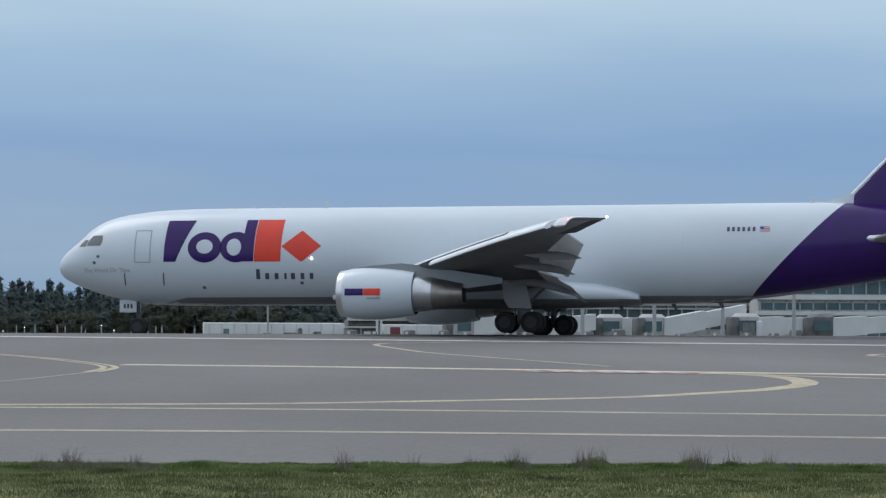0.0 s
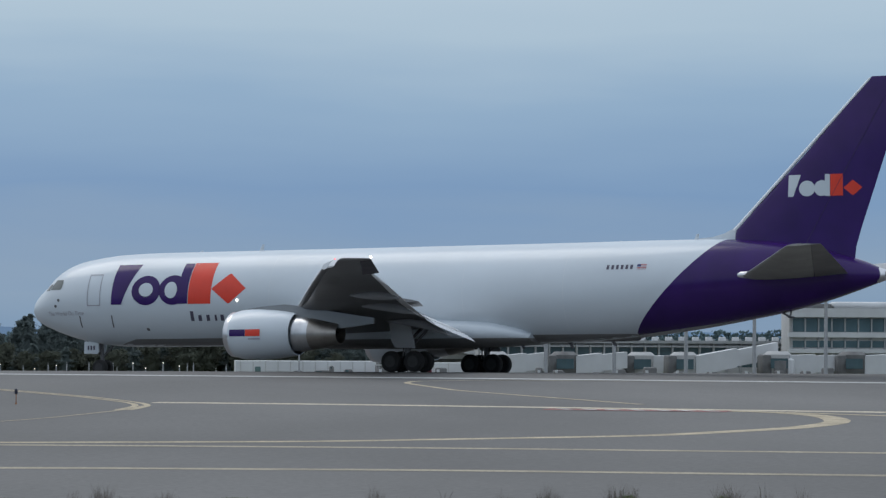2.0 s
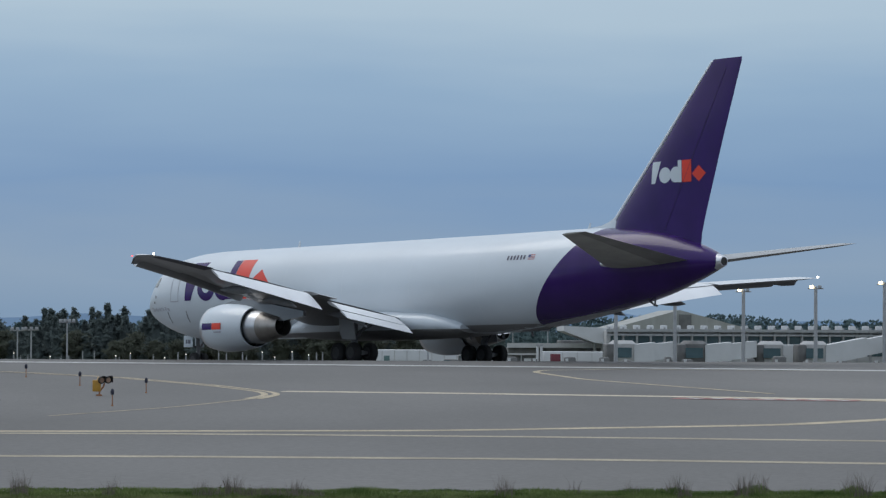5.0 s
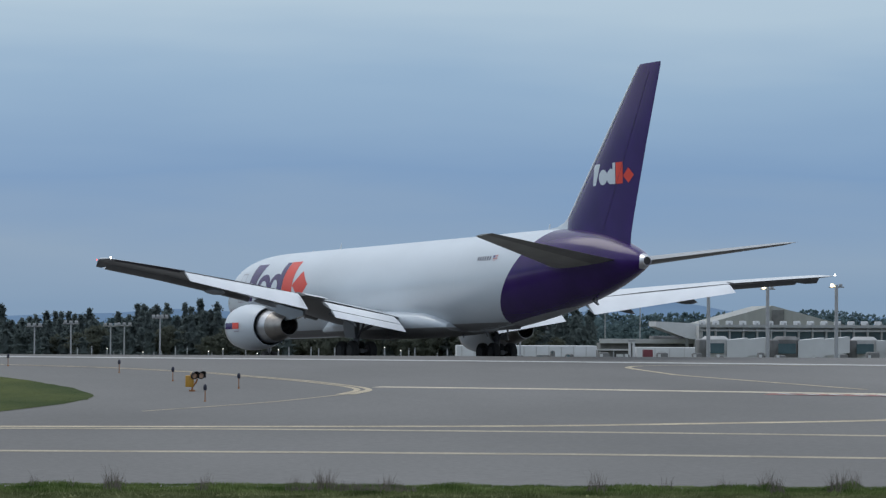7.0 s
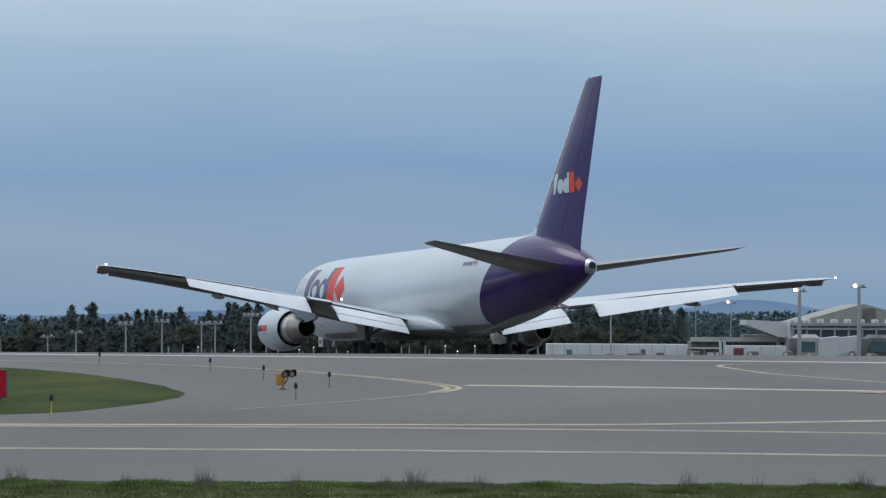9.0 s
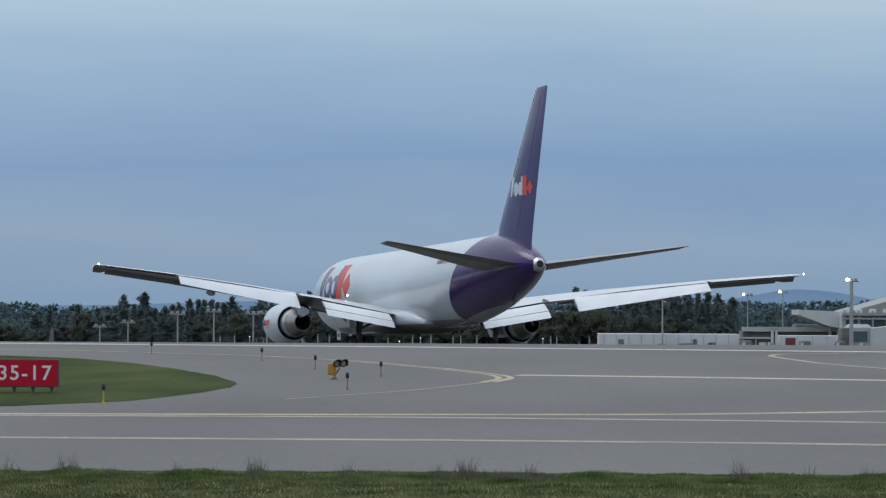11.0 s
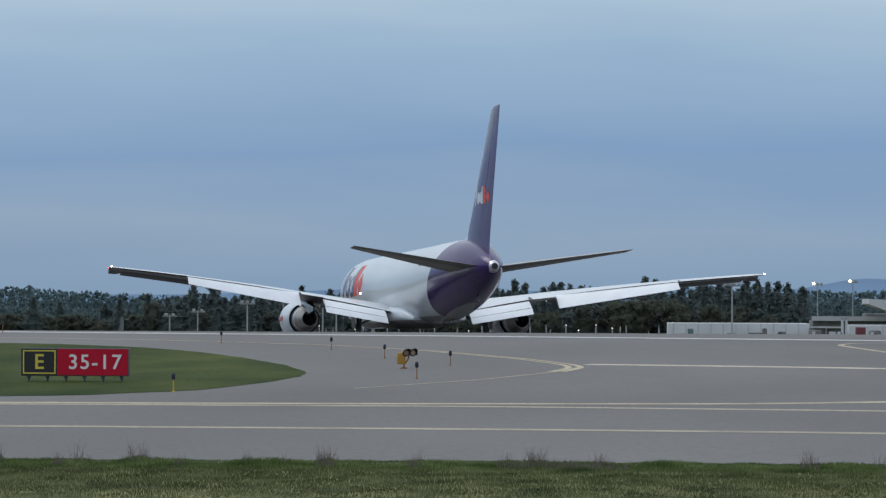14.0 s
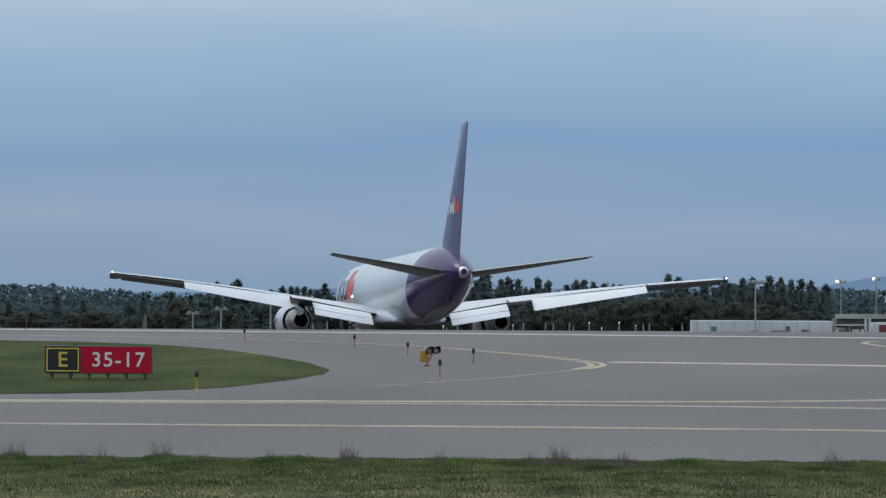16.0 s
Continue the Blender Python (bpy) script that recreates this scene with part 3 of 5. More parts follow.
for side in (1, -1):
    bm = bmesh.new()
    turned(bm, [(0.75, 0.02), (0.6, 0.12), (0.2, 0.22), (-0.4, 0.22), (-1.2, 0.05)], (NOSE_X - 46.6, side * 1.75, 5.12), 14, close=True)
    part("tailplane_root_fairing", bm, BRIGHT, freighter, label="small bright fairing at the tailplane root")
# tail cone end
bm = bmesh.new()
turned(bm, [(-53.55, 0.43), (-54.0, 0.27), (-54.02, 0.22), (-53.8, 0.2)], (NOSE_X, 0, 5.07), 24)
part("exhaust_ring", bm, BRIGHT, freighter, label="bare metal ring at the tail cone's end")

# near-black disc added to imitate the shade inside the exhaust hole
bm = bmesh.new()
rod(bm, (NOSE_X - 53.9, 0, 5.07), (NOSE_X - 54.016, 0, 5.07), 0.195, sides=20)
part("exhaust_hole_disc", bm, INNERDARK, freighter, label="dark disc standing for the shaded hole in the tail cone")

# wing-body fairing
bm = bmesh.new()
rings = []
for s, w, lo, hi in ((16.5, 1.6, 1.75, 2.3), (18.5, 2.25, 1.54, 2.9), (21, 2.58, 1.42, 3.2), (25, 2.68, 1.40, 3.3), (28.0, 2.66, 1.41, 3.2), (30.0, 2.54, 1.45, 3.1), (31.4, 2.46, 1.48, 3.0), (32.5, 2.30, 1.54, 2.75), (33.3, 2.08, 1.60, 2.5), (33.8, 1.75, 1.66, 2.25)):
    c, h = (lo + hi) / 2, (hi - lo) / 2
    ring = []
    for i in range(32):
        a = 6.28319 * i / 32
        ring.append((NOSE_X - s, w * math.copysign(abs(math.cos(a)) ** 0.7, math.cos(a)), c + h * math.copysign(abs(math.sin(a)) ** 0.8, math.sin(a))))
    rings.append(ring)
skin(bm, rings)
# lower half split off and coloured darker, imitating the shade there
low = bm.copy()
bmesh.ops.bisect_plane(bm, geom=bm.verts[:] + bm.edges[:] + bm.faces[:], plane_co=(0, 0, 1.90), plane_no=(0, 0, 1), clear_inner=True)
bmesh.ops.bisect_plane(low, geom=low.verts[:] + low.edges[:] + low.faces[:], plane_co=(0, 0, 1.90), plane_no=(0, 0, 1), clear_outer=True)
part("wing_body_fairing", bm, WHITE, freighter)
part("belly_fairing", low, BELLYDARK, freighter, label="lower half of the wing fairing, darkened to stand for shade")

# landing gear
WHEELS = []


def wheel(parent, x, y, r, w):
    tyre_bm = bmesh.new()
    prof = [(-w / 2, r * 0.55), (-w / 2, r * 0.84), (-w * 0.36, r * 0.97), (-w * 0.15, r), (w * 0.15, r), (w * 0.36, r * 0.97), (w / 2, r * 0.84), (w / 2, r * 0.55)]
    n = 28
    rings = [[(rr * math.cos(6.28319 * i / n), px, rr * math.sin(6.28319 * i / n)) for i in range(n)] for px, rr in prof]
    skin(tyre_bm, rings)
    ob = part("wheel", tyre_bm, TYRE, parent, label="black aircraft tyre")
    rim_bm = bmesh.new()
    rings = [[(rr * math.cos(6.28319 * i / n), px, rr * math.sin(6.28319 * i / n)) for i in range(n)] for px, rr in ((-w * 0.51, r * 0.5), (-w * 0.51, r * 0.56), (w * 0.51, r * 0.56), (w * 0.51, r * 0.5))]
    skin(rim_bm, rings)
    for k in range(6):
        a = 6.28319 * k / 6
        rod(rim_bm, (r * 0.33 * math.cos(a), -w * 0.54, r * 0.33 * math.sin(a)), (r * 0.33 * math.cos(a), w * 0.54, r * 0.33 * math.sin(a)), r * 0.05, sides=6)
    part("rim", rim_bm, RIM, ob, label="dark metal rim")
    ob.location = (x, y, r)
    WHEELS.append((ob, Vector((x, y, r)), r))
    return ob


for side in (1, -1):
    gear = new("main_landing_gear")
    gear.parent = freighter
    for dx in (0.71, -0.71):
        for dy in (0.57, -0.57):
            wheel(freighter, dx, side * 4.65 + dy, 0.585, 0.43)
    bm = bmesh.new()
    y = side * 4.65
    rod(bm, (0, y, 0.6), (-0.1, y + side * 0.05, 2.9), 0.17, 0.20, 14)
    rod(bm, (0, y, 0.6), (0.02, y, 1.5), 0.13, 0.13, 12)
    part("strut", bm, STRUT, gear)
    bm = bmesh.new()
    rod(bm, (-0.85, y, 0.58), (0.85, y, 0.58), 0.14, sides=10)
    for dx in (0.71, -0.71):
        rod(bm, (dx, y - 0.75, 0.585), (dx, y + 0.75, 0.585), 0.10, sides=10)
    part("bogie_beam", bm, STRUT, gear)
    bm = bmesh.new()
    rod(bm, (0, y, 1.6), (0.1, y - side * 2.0, 2.6), 0.09, sides=10)
    rod(bm, (-0.05, y, 1.2), (-1.5, y, 2.6), 0.07, sides=10)
    rod(bm, (0.3, y, 0.9), (0.25, y, 1.5), 0.04, sides=8)
    part("side_brace", bm, STRUT, gear)
    bm = bmesh.new()
    yo = y + side * 0.42
    skin(bm, [[(x, yo + d, z) for x, z in ((-0.72, 1.32), (0.55, 1.36), (0.80, 1.75), (0.95, 2.85), (-0.35, 2.85))] for d in (-0.03, 0.03)])
    part("gear_door", bm, BELLY, gear, label="grey landing gear door")
gear = new("nose_landing_gear")
gear.parent = freighter
NX = NOSE_X - 4.75
for dy in (0.3, -0.3):
    wheel(freighter, NX, dy, 0.47, 0.34)
bm = bmesh.new()
rod(bm, (NX, 0, 0.5), (NX + 0.15, 0, 2.2), 0.11, 0.13, 12)
rod(bm, (NX, -0.4, 0.47), (NX, 0.4, 0.47), 0.08, sides=10)
rod(bm, (NX, 0, 1.1), (NX - 1.1, 0, 2.1), 0.06, sides=8)
rod(bm, (NX + 0.2, -0.25, 1.3), (NX + 0.2, 0.25, 1.3), 0.07, sides=8)
part("strut", bm, STRUT, gear)
for dy in (0.42, -0.42):
    door = bmesh.new()
    boxed(door, NX + 0.05, NX + 1.05, dy - 0.02, dy + 0.02, 1.28, 2.0, 0.015)
    part("gear_door", door, WHITE, gear, label="small white nose gear door")


# ---- markings on the skin
def decal(name, rows, mat, label="", lift=0.012, side=1, where=fus_side, parent=freighter, cols=8):
    """A painted shape: rows of (z, s from, s to), laid on the skin."""
    bm = bmesh.new()
    grid = []
    for z, s0, s1 in rows:
        line = []
        for i in range(cols + 1):
            s = s0 + (s1 - s0) * i / cols
            line.append(bm.verts.new((NOSE_X - s, side * where(s, z, lift), z)))
        grid.append(line)
    for a, b in zip(grid, grid[1:]):
        for i in range(cols):
            bm.faces.new((a[i], a[i + 1], b[i + 1], b[i]))
    return part(name, bm, mat, parent, label=label)


def slab(z0, z1, s0, s1, lean=0.0, n=8):
    return [(z0 + (z1 - z0) * i / n, s0 + lean * i / n, s1 + lean * i / n) for i in range(n + 1)]


def oval(zc, sc, rz, rs, n=16):
    return [(zc - rz * math.cos(math.pi * i / n), sc - rs * math.sin(math.pi * i / n), sc + rs * math.sin(math.pi * i / n)) for i in range(n + 1)]


BACK = 0.16


def shift(rows):
    return [(z, a + BACK, b + BACK) for z, a, b in rows]


decal("purple_block", shift([(4.06 + 2.34 * i / 10, 6.75 + 0.012 * i, 7.45 + 0.105 * i) for i in range(11)]), PURPLE, "purple plain block of the livery")
decal("purple_disc", shift(oval(4.86, 9.15, 0.86, 0.98)), PURPLE, "purple plain disc of the livery")
decal("purple_disc", shift(oval(4.86, 10.98, 0.86, 0.95)), PURPLE)
decal("white_disc_centre", shift(oval(4.90, 9.15, 0.40, 0.48, 10)), WHITE, "white centre of a purple ring", lift=0.020)
decal("white_disc_centre", shift(oval(4.86, 10.86, 0.48, 0.42, 10)), WHITE, "white centre of a purple ring", lift=0.020)
decal("purple_block", shift(slab(4.06, 6.40, 11.35, 11.98, 0.10)), PURPLE, lift=0.018)
decal("orange_block", shift(slab(4.04, 6.41, 12.02, 13.55, 0.10)), ORANGE, "orange-red plain block of the livery")
decal("orange_lozenge", shift([(4.04 + 1.7 * i / 12, 14.75 - 1.1 * (1 - abs(i - 6) / 6) - 0.05, 14.75 + 1.1 * (1 - abs(i - 6) / 6) + 0.05) for i in range(13)]), ORANGE, "orange-red plain lozenge of the livery")
# thin grey word under the livery, as bars
for i, (a, w) in enumerate(((12.1, 0.36), (12.62, 0.36), (13.16, 0.36), (13.72, 0.22), (14.10, 0.38), (14.66, 0.34), (15.18, 0.34))):
    decal("lettering_bar", shift(slab(3.06, 3.62 if i == 0 else 3.40, a, a + w * 0.62, 0.02, 3)), INK, "thin dark lettering bar", cols=2)
def skin_text(text, s0, z0, size, mat):
    cu = bpy.data.curves.new("lettering", "FONT")
    cu.body, cu.size = text, size
    ob = new("lettering", cu)
    me = bpy.data.meshes.new_from_object(ob.evaluated_get(bpy.context.evaluated_depsgraph_get()))
    bpy.data.objects.remove(ob)
    # one object for each letter: pieces that overlap along the line belong together
    bm = bmesh.new()
    bm.from_mesh(me)
    todo, spans = set(bm.verts), []
    while todo:
        stack, island = [todo.pop()], []
        while stack:
            v = stack.pop()
            island.append(v)
            for e in v.link_edges:
                w = e.other_vert(v)
                if w in todo:
                    todo.remove(w)
                    stack.append(w)
        spans.append([min(v.co.x for v in island), max(v.co.x for v in island)])
    spans.sort()
    merged = [spans[0]]
    for a, b in spans[1:]:
        if a < merged[-1][1] - 0.01:
            merged[-1][1] = max(b, merged[-1][1])
        else:
            merged.append([a, b])
    for a, b in merged:
        one = bm.copy()
        bmesh.ops.delete(one, geom=[v for v in one.verts if not a - 1e-5 <= v.co.x <= b + 1e-5], context="VERTS")
        for v in one.verts:
            s, z = s0 + v.co.x, z0 + v.co.y
            v.co = (NOSE_X - s, fus_side(s, z, 0.015), z)
        part("letter", one, mat, freighter, smooth=False, label="thin grey letter on the nose")
    bm.free()


skin_text("The World On Time", 1.95, 3.50, 0.345, PALEINK)
for i in range(6):
    decal("registration_bar", shift(slab(5.54, 5.78, 38.58 + 0.28 * i, 38.73 + 0.28 * i, 0.0, 2)), INK, cols=2)
decal("flag", shift(slab(5.52, 5.80, 40.38, 40.92, 0.0, 2)), FLAGRED, "small red and white flag", cols=2)
for k in range(3):
    decal("flag_stripe", shift(slab(5.545 + 0.085 * k, 5.585 + 0.085 * k, 40.38, 40.92, 0.0, 1)), WHITE, lift=0.02, cols=2)
decal("flag_canton", shift(slab(5.66, 5.80, 40.38, 40.60, 0.0, 1)), FLAGBLUE, lift=0.026, cols=2)


def outline(name, s0, s1, z0, z1, w, mat):
    bars = [slab(z0, z1, s0, s0 + w), slab(z0, z1, s1 - w, s1), slab(z0, z0 + w, s0, s1, 0, 1), slab(z1 - w, z1, s0, s1, 0, 1)]
    for r in bars:
        decal(name, r, mat, cols=4)


outline("door_seam", 5.18, 6.14, 4.02, 5.86, 0.05, PALEINK)
decal("inspection_mark", shift(slab(2.75, 3.45, 4.28, 4.36, 0.06)), DARKGREY, cols=1)
decal("inspection_mark", shift(slab(2.75, 3.45, 6.62, 6.70, 0.06)), DARKGREY, cols=1)
for s, z in ((2.5, 4.05), (9.0, 2.62), (14.7, 2.85), (2.75, 4.4), (31.6, 2.25)):
    decal("vent", shift(oval(z, s, 0.09, 0.11, 6)), DARKGREY, cols=2)
for side in (1, -1):
    decal("cockpit_window", shift([(5.02, 1.95, 2.85), (5.20, 2.02, 2.95), (5.40, 2.12, 2.98), (5.60, 2.30, 2.92)]), GLASS, "dark cockpit side window", side=side, cols=6)
    decal("cockpit_window", shift([(4.98, 1.40, 1.86), (5.14, 1.50, 1.93), (5.36, 1.74, 2.04)]), GLASS, side=side, cols=5)
# seams round the fuselage and a grey belly band
for s in (6.9, 12.5, 17.6, 23.5, 30.0, 36.2):
    decal("skin_seam", [(2.2 + 4.6 * i / 20, s, s + 0.022) for i in range(21)], SEAM, lift=0.006, cols=1)
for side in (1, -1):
    decal("belly_band", [(1.70 + 0.38 * i / 5, 6.2 + 0.35 * i, 39.6 + 0.4 * i / 5) for i in range(6)], BELLYDARK, "dark grey belly band", lift=0.006, side=side, cols=40)


def nacelle_side(s, z, lift=0.02):
    return 7.9 + math.sqrt(max(0.0, 1.385 ** 2 - (z - 2.08) ** 2)) + lift


decal("purple_block", slab(1.95, 2.32, 19.15, 20.15), PURPLE, where=nacelle_side, cols=3, label="small purple plain block on the cowl")
decal("orange_block", slab(1.95, 2.32, 20.17, 21.1), ORANGE, where=nacelle_side, cols=3, label="small orange-red plain block on the cowl")
decal("lettering_bar", slab(1.76, 1.84, 20.35, 21.1, 0, 1), PALEINK, where=nacelle_side, cols=2)


def fin_side(s, z, lift=0.02):
    le = 45.35 + (z - 7.6) * (49.3 - 45.35) / 3.9
    c = 7.25 + (z - 7.6) * (4.65 - 7.25) / 3.9
    x = min(1, max(0.0, (s - le) / c))
    return 0.075 * c * 5 * (0.2969 * math.sqrt(x) - 0.126 * x - 0.3516 * x * x + 0.2843 * x ** 3 - 0.1036 * x ** 4) + lift


decal("white_block", [(9.32 + 1.16 * i / 6, 48.5, 48.8 + 0.42 * i / 6) for i in range(7)], WHITE, "white plain block on the fin", where=fin_side)
decal("white_disc", oval(9.74, 49.58, 0.42, 0.46, 10), WHITE, where=fin_side)
decal("white_disc", oval(9.74, 50.42, 0.42, 0.44, 10), WHITE, where=fin_side)
decal("white_block", slab(9.32, 10.48, 50.60, 50.88), WHITE, where=fin_side, lift=0.026)
SEAM = material("shaded_seam", (0.018, 0.007, 0.055), 0.6, vary=0.2, scale=2.0)
decal("rudder_seam", [(6.9 + 8.2 * i / 16, 45.1 + (6.9 + 8.2 * i / 16 - 7.6) * 1.013 + 0.67 * (7.25 - 0.655 * (6.9 + 8.2 * i / 16 - 7.6)), 45.13 + (6.9 + 8.2 * i / 16 - 7.6) * 1.013 + 0.67 * (7.25 - 0.655 * (6.9 + 8.2 * i / 16 - 7.6))) for i in range(17)], SEAM, where=fin_side, cols=1)
decal("orange_block", slab(9.32, 10.48, 50.9, 51.6), ORANGE, "orange-red plain block on the fin", where=fin_side)
decal("orange_lozenge", [(9.32 + 0.82 * i / 8, 52.15 - 0.5 * (1 - abs(i - 4) / 4) - 0.02, 52.15 + 0.5 * (1 - abs(i - 4) / 4) + 0.02) for i in range(9)], ORANGE, where=fin_side)
bm = bmesh.new()
bmesh.ops.create_uvsphere(bm, u_segments=8, v_segments=6, radius=0.075)
bmesh.ops.translate(bm, verts=bm.verts, vec=(NOSE_X - 15.5, 2.52, 4.2))
part("wing_inspection_lamp", bm, LAMPWHITE, freighter, label="lit white lamp on the fuselage side")
for s, h in ((11.5, 0.12), (15.6, 0.40), (38.4, 0.10), (43.0, 0.38)):
    bm = bmesh.new()
    rings = [[(NOSE_X - s - a * k - d, w * k, 7.10 + z) for a, w in ((-0.14, 0), (0, 0.03), (0.16, 0), (0, -0.03))] for z, k, d in ((0, 1, 0), (h, 0.5, 0.12))]
    skin(bm, rings)
    part("blade_antenna", bm, WHITE, freighter)
for s in (32.4, 35.4, 38.0):
    bm = bmesh.new()
    rings = [[(NOSE_X - s - a * k - d, w * k, fus(s)[0] + 0.05 - z) for a, w in ((-0.14, 0), (0, 0.03), (0.16, 0), (0, -0.03))] for z, k, d in ((0, 1, 0), (0.36, 0.5, 0.2))]
    skin(bm, rings)
    part("blade_antenna", bm, DARKGREY, freighter)
bm = bmesh.new()
zs = fus(48.4)[0]
rod(bm, (NOSE_X - 47.9, 0, zs + 0.05), (NOSE_X - 48.5, 0, zs - 0.26), 0.06, 0.05, 8)
rod(bm, (NOSE_X - 48.6, 0, zs + 0.15), (NOSE_X - 48.5, 0, zs - 0.26), 0.05, 0.05, 8)
rod(bm, (NOSE_X - 48.4, -0.05, zs - 0.24), (NOSE_X - 48.75, 0.05, zs - 0.30), 0.07, 0.06, 8)
part("tail_skid", bm, DARKGREY, freighter)
for i in range(3):
    bm = bmesh.new()
    boxed(bm, NX + 0.28 + 0.2 * i, NX + 0.40 + 0.2 * i, 0.435, 0.45, 1.5, 1.75)
    part("number_bar", bm, INK, freighter, smooth=False)

# ================= airfield things =================
POST = material("orange_lamp_post", (0.27, 0.115, 0.045), 0.6, vary=0.15, scale=8)
YPOST = material("yellow_lamp_post", (0.55, 0.38, 0.04), 0.6, vary=0.15, scale=8)
GLOBE = material("dark_blue_lamp_globe", (0.012, 0.013, 0.030), 0.55, vary=0.1)
SIGNRED = material("red_sign_face", (0.46, 0.006, 0.028), 0.5, vary=0.06, scale=1.5, spec=0.2)
SIGNBLACK = material("black_sign_face", (0.012, 0.012, 0.014), 0.45, vary=0.1)
SIGNYELLOW = material("yellow_sign_legend", (0.62, 0.50, 0.06), 0.5, vary=0.05)
SIGNWHITE = material("white_sign_legend", (0.72, 0.70, 0.68), 0.5, vary=0.04)
FRAME = material("dark_sign_frame", (0.07, 0.07, 0.075), 0.5, vary=0.1)
YBOX = material("yellow_lamp_housing", (0.42, 0.22, 0.025), 0.5, vary=0.15, scale=3)
LENS = material("tan_lamp_lens", (0.42, 0.27, 0.19), 0.35, vary=0.1)
BLACK = material("black_visor", (0.012, 0.012, 0.012), 0.5, vary=0.1)


def edge_lamp(x, y, post, kind):
    z = land(x, y) + 0.03
    root = new("taxiway_edge_lamp")
    bm = bmesh.new()
    rod(bm, (0, 0, -0.05), (0, 0, 0.38), 0.019, 0.017, 10)
    rod(bm, (0, 0, -0.03), (0, 0, 0.03), 0.05, 0.035, 12)
    link("post", bm, post, root)
    bm = bmesh.new()
    rings = [[(r * math.cos(6.28319 * i / 12), r * math.sin(6.28319 * i / 12), h) for i in range(12)] for h, r in ((0.36, 0.045), (0.40, 0.06), (0.48, 0.062), (0.53, 0.05), (0.56, 0.02))]
    skin(bm, rings)
    link("globe", bm, GLOBE, root)
    root.location = (x, y, z)
    return tagged(root, "dark blue taxiway lamp on a thin %s post" % kind, "airfield lamp", "taxiway edge lamps")


for x, y in ((-5.5, 122.5), (-4.93, 137.8), (-7.92, 147.6), (-10.98, 161.0), (-17.0, 173.0), (-31.0, 196.0)):
    edge_lamp(x, y, POST, "orange")
edge_lamp(-12.13, 109.0, YPOST, "yellow")


def guard_lamp(x, y):
    root = new("runway_guard_lamp")
    bm = bmesh.new()
    rod(bm, (0.0, 0, -0.1), (0.02, 0, 0.16), 0.035, sides=10)
    rod(bm, (0.0, 0, -0.04), (0.0, 0, 0.04), 0.11, sides=12)
    rod(bm, (0.02, 0, 0.15), (0.14, 0, 0.30), 0.03, sides=8)
    rod(bm, (0.14, 0, 0.28), (0.20, 0, 0.45), 0.03, sides=8)
    link("stand", bm, POST, root)
    bm = bmesh.new()
    boxed(bm, -0.24, 0.06, -0.05, 0.30, 0.14, 0.56, 0.03)
    link("housing", bm, YBOX, root, label="yellow lamp housing")
    aim = Vector((0.50, -0.86, -0.08)).normalized()
    turn = aim.to_track_quat("Z", "Y")
    over = (Vector((0, 0, 1)) - aim * aim.z).normalized()
    cross = aim.cross(over)
    for cx, cy, cz in ((0.09, -0.06, 0.57), (0.33, -0.02, 0.58)):
        c = Vector((cx, cy, cz))
        bm = bmesh.new()
        rod(bm, c - aim * 0.16, c, 0.10, 0.145, 16)
        lamp = link("lamp_body", bm, YBOX, root, label="orange-brown lamp body")
        bm = bmesh.new()
        rings = []
        for out, r, cutback in ((0.0, 0.150, 0.0), (0.10, 0.158, 0.05), (0.20, 0.160, 0.16)):
            ring = []
            for i in range(17):
                a = math.pi * (i / 16 * 1.44 - 0.22)
                up = math.sin(a)
                ring.append(c + aim * (out - cutback * (1 - max(0.0, up))) + cross * (r * math.cos(a)) + over * (r * up))
            rings.append(ring)
        skin(bm, rings, closed=False, cap=False)
        bmesh.ops.solidify(bm, geom=bm.faces[:], thickness=0.012)
        link("visor", bm, BLACK, lamp, label="black lamp visor")
        bm = bmesh.new()
        rod(bm, c, c + aim * 0.012, 0.150, 0.150, 18)
        link("rim", bm, BLACK, lamp, label="black lamp rim")
        bm = bmesh.new()
        rod(bm, c + aim * 0.012 - over * 0.02, c + aim * 0.03 - over * 0.02, 0.095, 0.085, 16)
        link("lens", bm, LENS, lamp, label="tan lamp lens")
    root.location = (x, y, land(x, y) + 0.03)
    return tagged(root, "yellow and black twin runway guard lamp on asphalt", "airfield lamp")


guard_lamp(-6.49, 133.9)


def letters(name, text, size, mat, parent, x, z, y):
    cu = bpy.data.curves.new(name, "FONT")
    cu.body, cu.size, cu.extrude, cu.align_x, cu.align_y = text, size, 0.004, "CENTER", "CENTER"
    cu.offset, cu.space_character = 0.007, 1.15
    ob = new(name, cu)
    me = bpy.data.meshes.new_from_object(ob.evaluated_get(bpy.context.evaluated_depsgraph_get()))
    bpy.data.objects.remove(ob)
    me.materials.clear()
    me.materials.append(mat)
    o = new(name, me)
    o.parent = parent
    o.matrix_basis = pose(x, y, z, 90, 0, 0)
    return o


sign = tagged(new("holding_position_sign"), "black and red illuminated holding sign on short legs in grass", "sign")
bm = bmesh.new()
boxed(bm, -1.745, 1.745, -0.13, 0.13, 0.14, 1.04, 0.02)
link("cabinet", bm, FRAME, sign, smooth=False)
bm = bmesh.new()
boxed(bm, -0.56, 1.715, -0.142, -0.12, 0.17, 1.01)
link("red_panel", bm, SIGNRED, sign, smooth=False, label="red sign panel")
bm = bmesh.new()
boxed(bm, -1.715, -0.58, -0.142, -0.12, 0.17, 1.01)
link("black_panel", bm, SIGNBLACK, sign, smooth=False, label="black sign panel")
